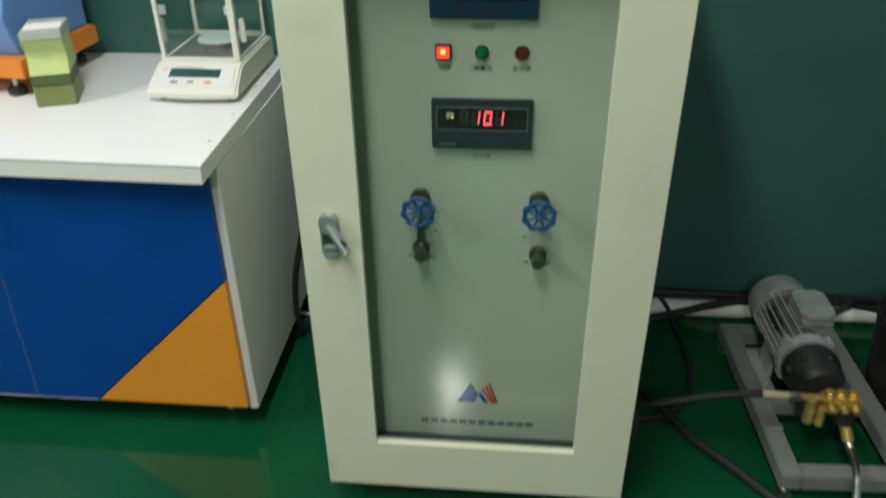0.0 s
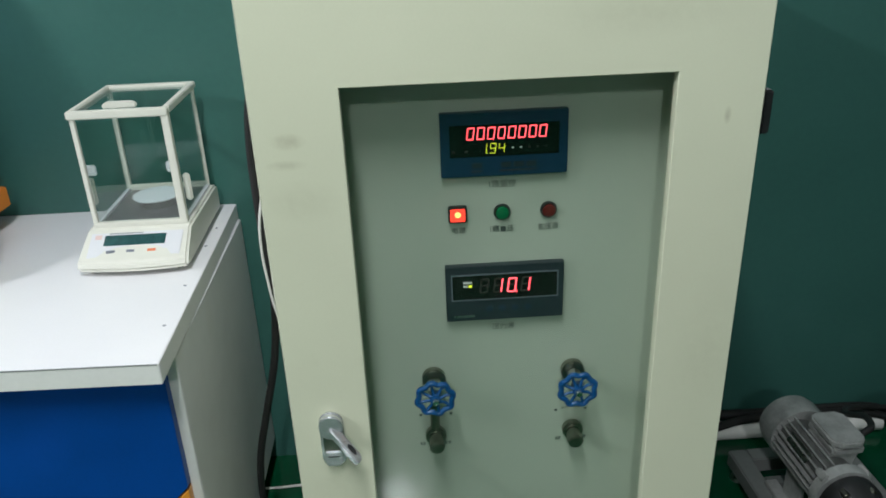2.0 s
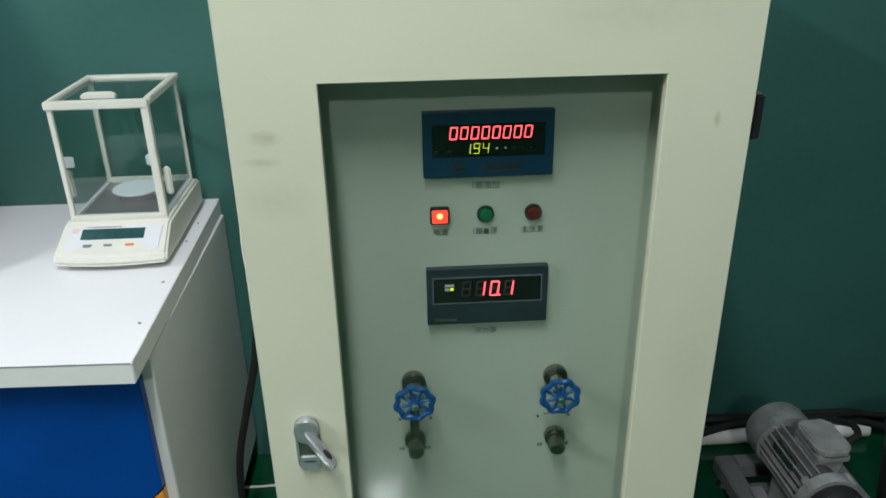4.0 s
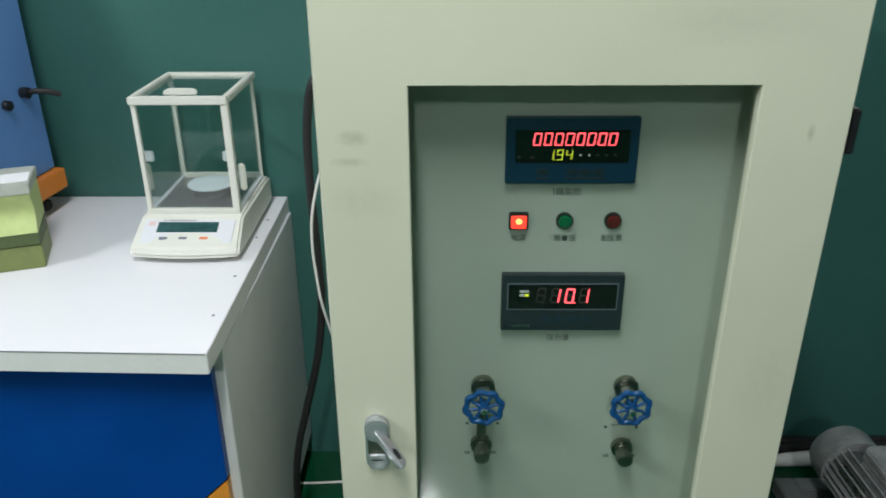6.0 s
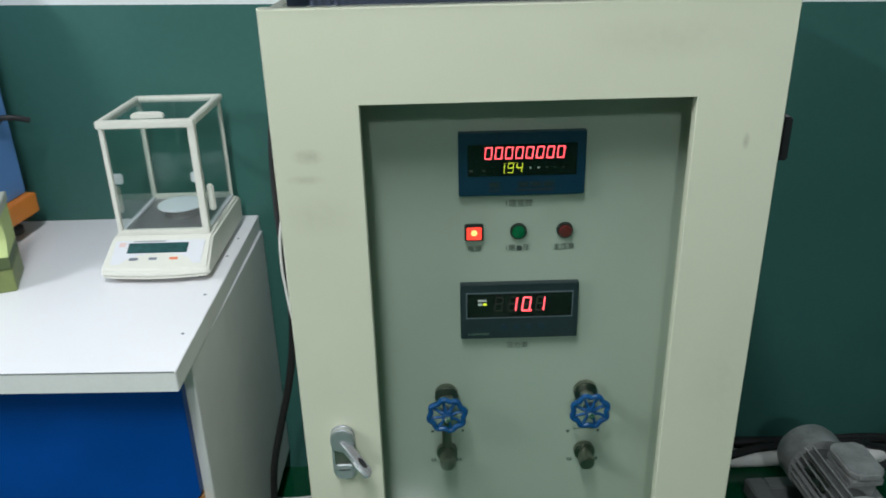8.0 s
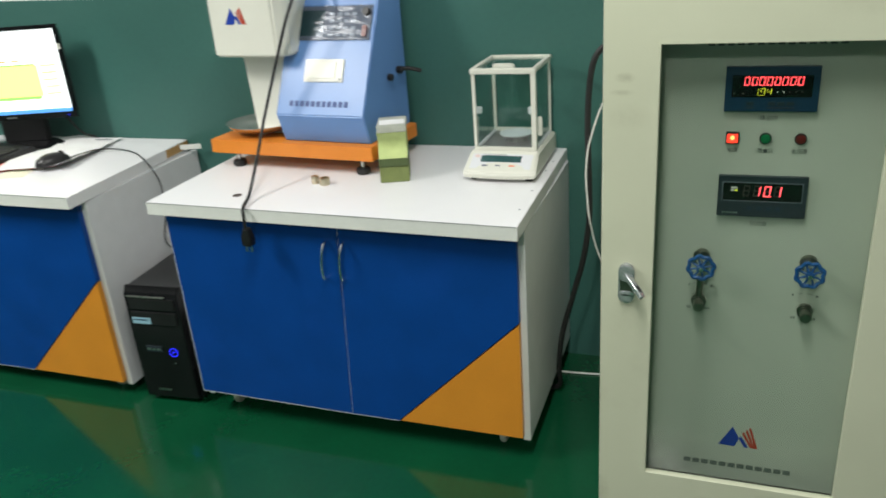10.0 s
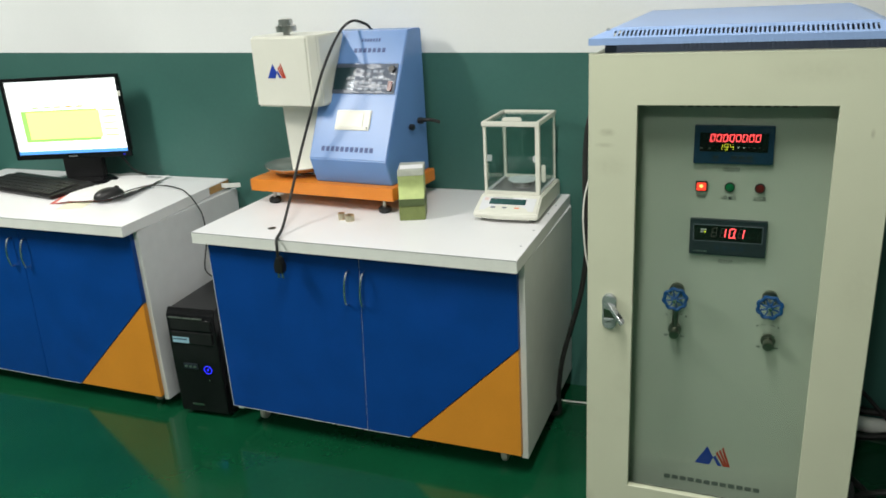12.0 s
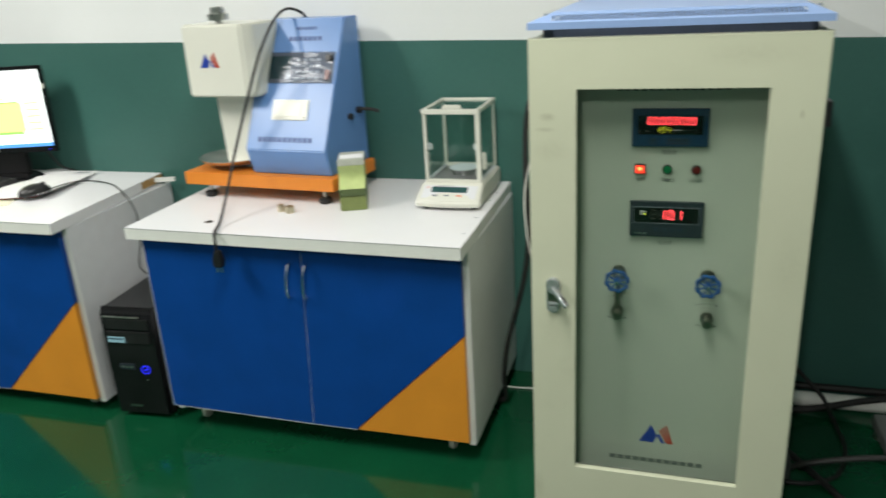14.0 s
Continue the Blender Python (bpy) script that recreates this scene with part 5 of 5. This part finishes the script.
def line_thing(name, pts, r, material, label, category="hose", n=10, group=""):
    return solo(name, tube(B(), pts, r, n, 8), material, label, category, group=group)


line_thing("pressure_hose", [(0.594, 0.119, 0.187), (0.55, 0.118, 0.183), (0.48, 0.118, 0.170), (0.38, 0.122, 0.140), (0.335, 0.15, 0.10), (0.308, 0.22, 0.05), (0.302, 0.30, 0.014)], 0.008, M_RUBBER, "black rubber pressure hose to the pump", group="hoses")
line_thing("floor_hose", [(0.31, 0.46, 0.011), (0.375, 0.345, 0.011), (0.438, 0.237, 0.011), (0.488, 0.149, 0.011), (0.558, 0.071, 0.011), (0.61, 0.005, 0.011), (0.70, -0.11, 0.011)], 0.010, M_RUBBER, "black hose lying on the green floor", group="hoses")
pipe = solo("wall_pipe", cyl(B(), (0.29, 0.655, 0.0245), (1.07, 0.655, 0.0245), 0.024, n=24), M_PIPE, "white plastic pipe along the wall foot", "pipe")
line_thing("wall_hose", [(0.32, 0.672, 0.062), (0.45, 0.676, 0.060), (0.60, 0.674, 0.062), (0.80, 0.674, 0.060), (1.02, 0.672, 0.062), (1.15, 0.665, 0.040), (1.50, 0.66, 0.012)], 0.011, M_RUBBER, "black hose lying on top of the wall pipe", group="hoses")
line_thing("wall_hose", [(0.30, 0.600, 0.012), (0.42, 0.600, 0.014), (0.52, 0.615, 0.030), (0.62, 0.632, 0.052), (0.74, 0.652, 0.061), (1.0, 0.650, 0.061), (1.15, 0.64, 0.03), (1.5, 0.63, 0.012)], 0.011, M_RUBBER, "black hose draped over the wall pipe", group="hoses")
line_thing("drop_cable", [(0.300, 0.686, 0.20), (0.40, 0.680, 0.13), (0.46, 0.660, 0.075), (0.495, 0.625, 0.045), (0.515, 0.57, 0.012), (0.525, 0.48, 0.008), (0.520, 0.38, 0.008), (0.48, 0.27, 0.008), (0.40, 0.22, 0.008), (0.31, 0.22, 0.008)], 0.0065, M_RUBBER, "black cable dropping over the wall pipe", "cable")
line_thing("motor_cable", [(0.799, 0.332, 0.254), (0.830, 0.350, 0.258), (0.86, 0.42, 0.23), (0.91, 0.56, 0.13), (1.0, 0.64, 0.085), (1.3, 0.66, 0.03)], 0.0075, M_RUBBER, "black motor cable from the terminal box", "cable")
bk = solo("rubber_bucket", lathe(B(), [(0.085, 0.0), (0.095, 0.004), (0.118, 0.24), (0.122, 0.243), (0.118, 0.248), (0.112, 0.24), (0.088, 0.012)], 40, pose(1.02, 0.33, 0)), M_RUBBER, "black rubber bucket beside the pump skid", "bucket")

# cables between bench and cabinet
line_thing("supply_cable", [(-0.300, 0.41, 1.10), (-0.345, 0.405, 1.07), (-0.385, 0.40, 1.03), (-0.400, 0.40, 0.95), (-0.403, 0.40, 0.84), (-0.399, 0.40, 0.70), (-0.399, 0.40, 0.60), (-0.415, 0.40, 0.482), (-0.446, 0.40, 0.359), (-0.476, 0.41, 0.24), (-0.492, 0.43, 0.12), (-0.497, 0.46, 0.03), (-0.54, 0.47, 0.011), (-0.64, 0.49, 0.010)], 0.0078, M_RUBBER, "thick black supply cable hanging beside the cabinet", "cable")
line_thing("white_wire", [(-0.300, 0.41, 0.99), (-0.345, 0.405, 0.95), (-0.374, 0.40, 0.895), (-0.398, 0.388, 0.81), (-0.405, 0.386, 0.74), (-0.402, 0.386, 0.67), (-0.394, 0.388, 0.597), (-0.372, 0.40, 0.50), (-0.335, 0.41, 0.43), (-0.300, 0.42, 0.39)], 0.0026, M_WIREW, "thin white wire hanging beside the cabinet", "cable", 8)
line_thing("white_floor_wire", [(-0.62, 0.59, 0.004), (-0.52, 0.575, 0.004), (-0.45, 0.577, 0.004), (-0.38, 0.585, 0.004), (-0.30, 0.60, 0.004)], 0.0032, M_WIREW, "thin white wire on the floor", "cable", 8)
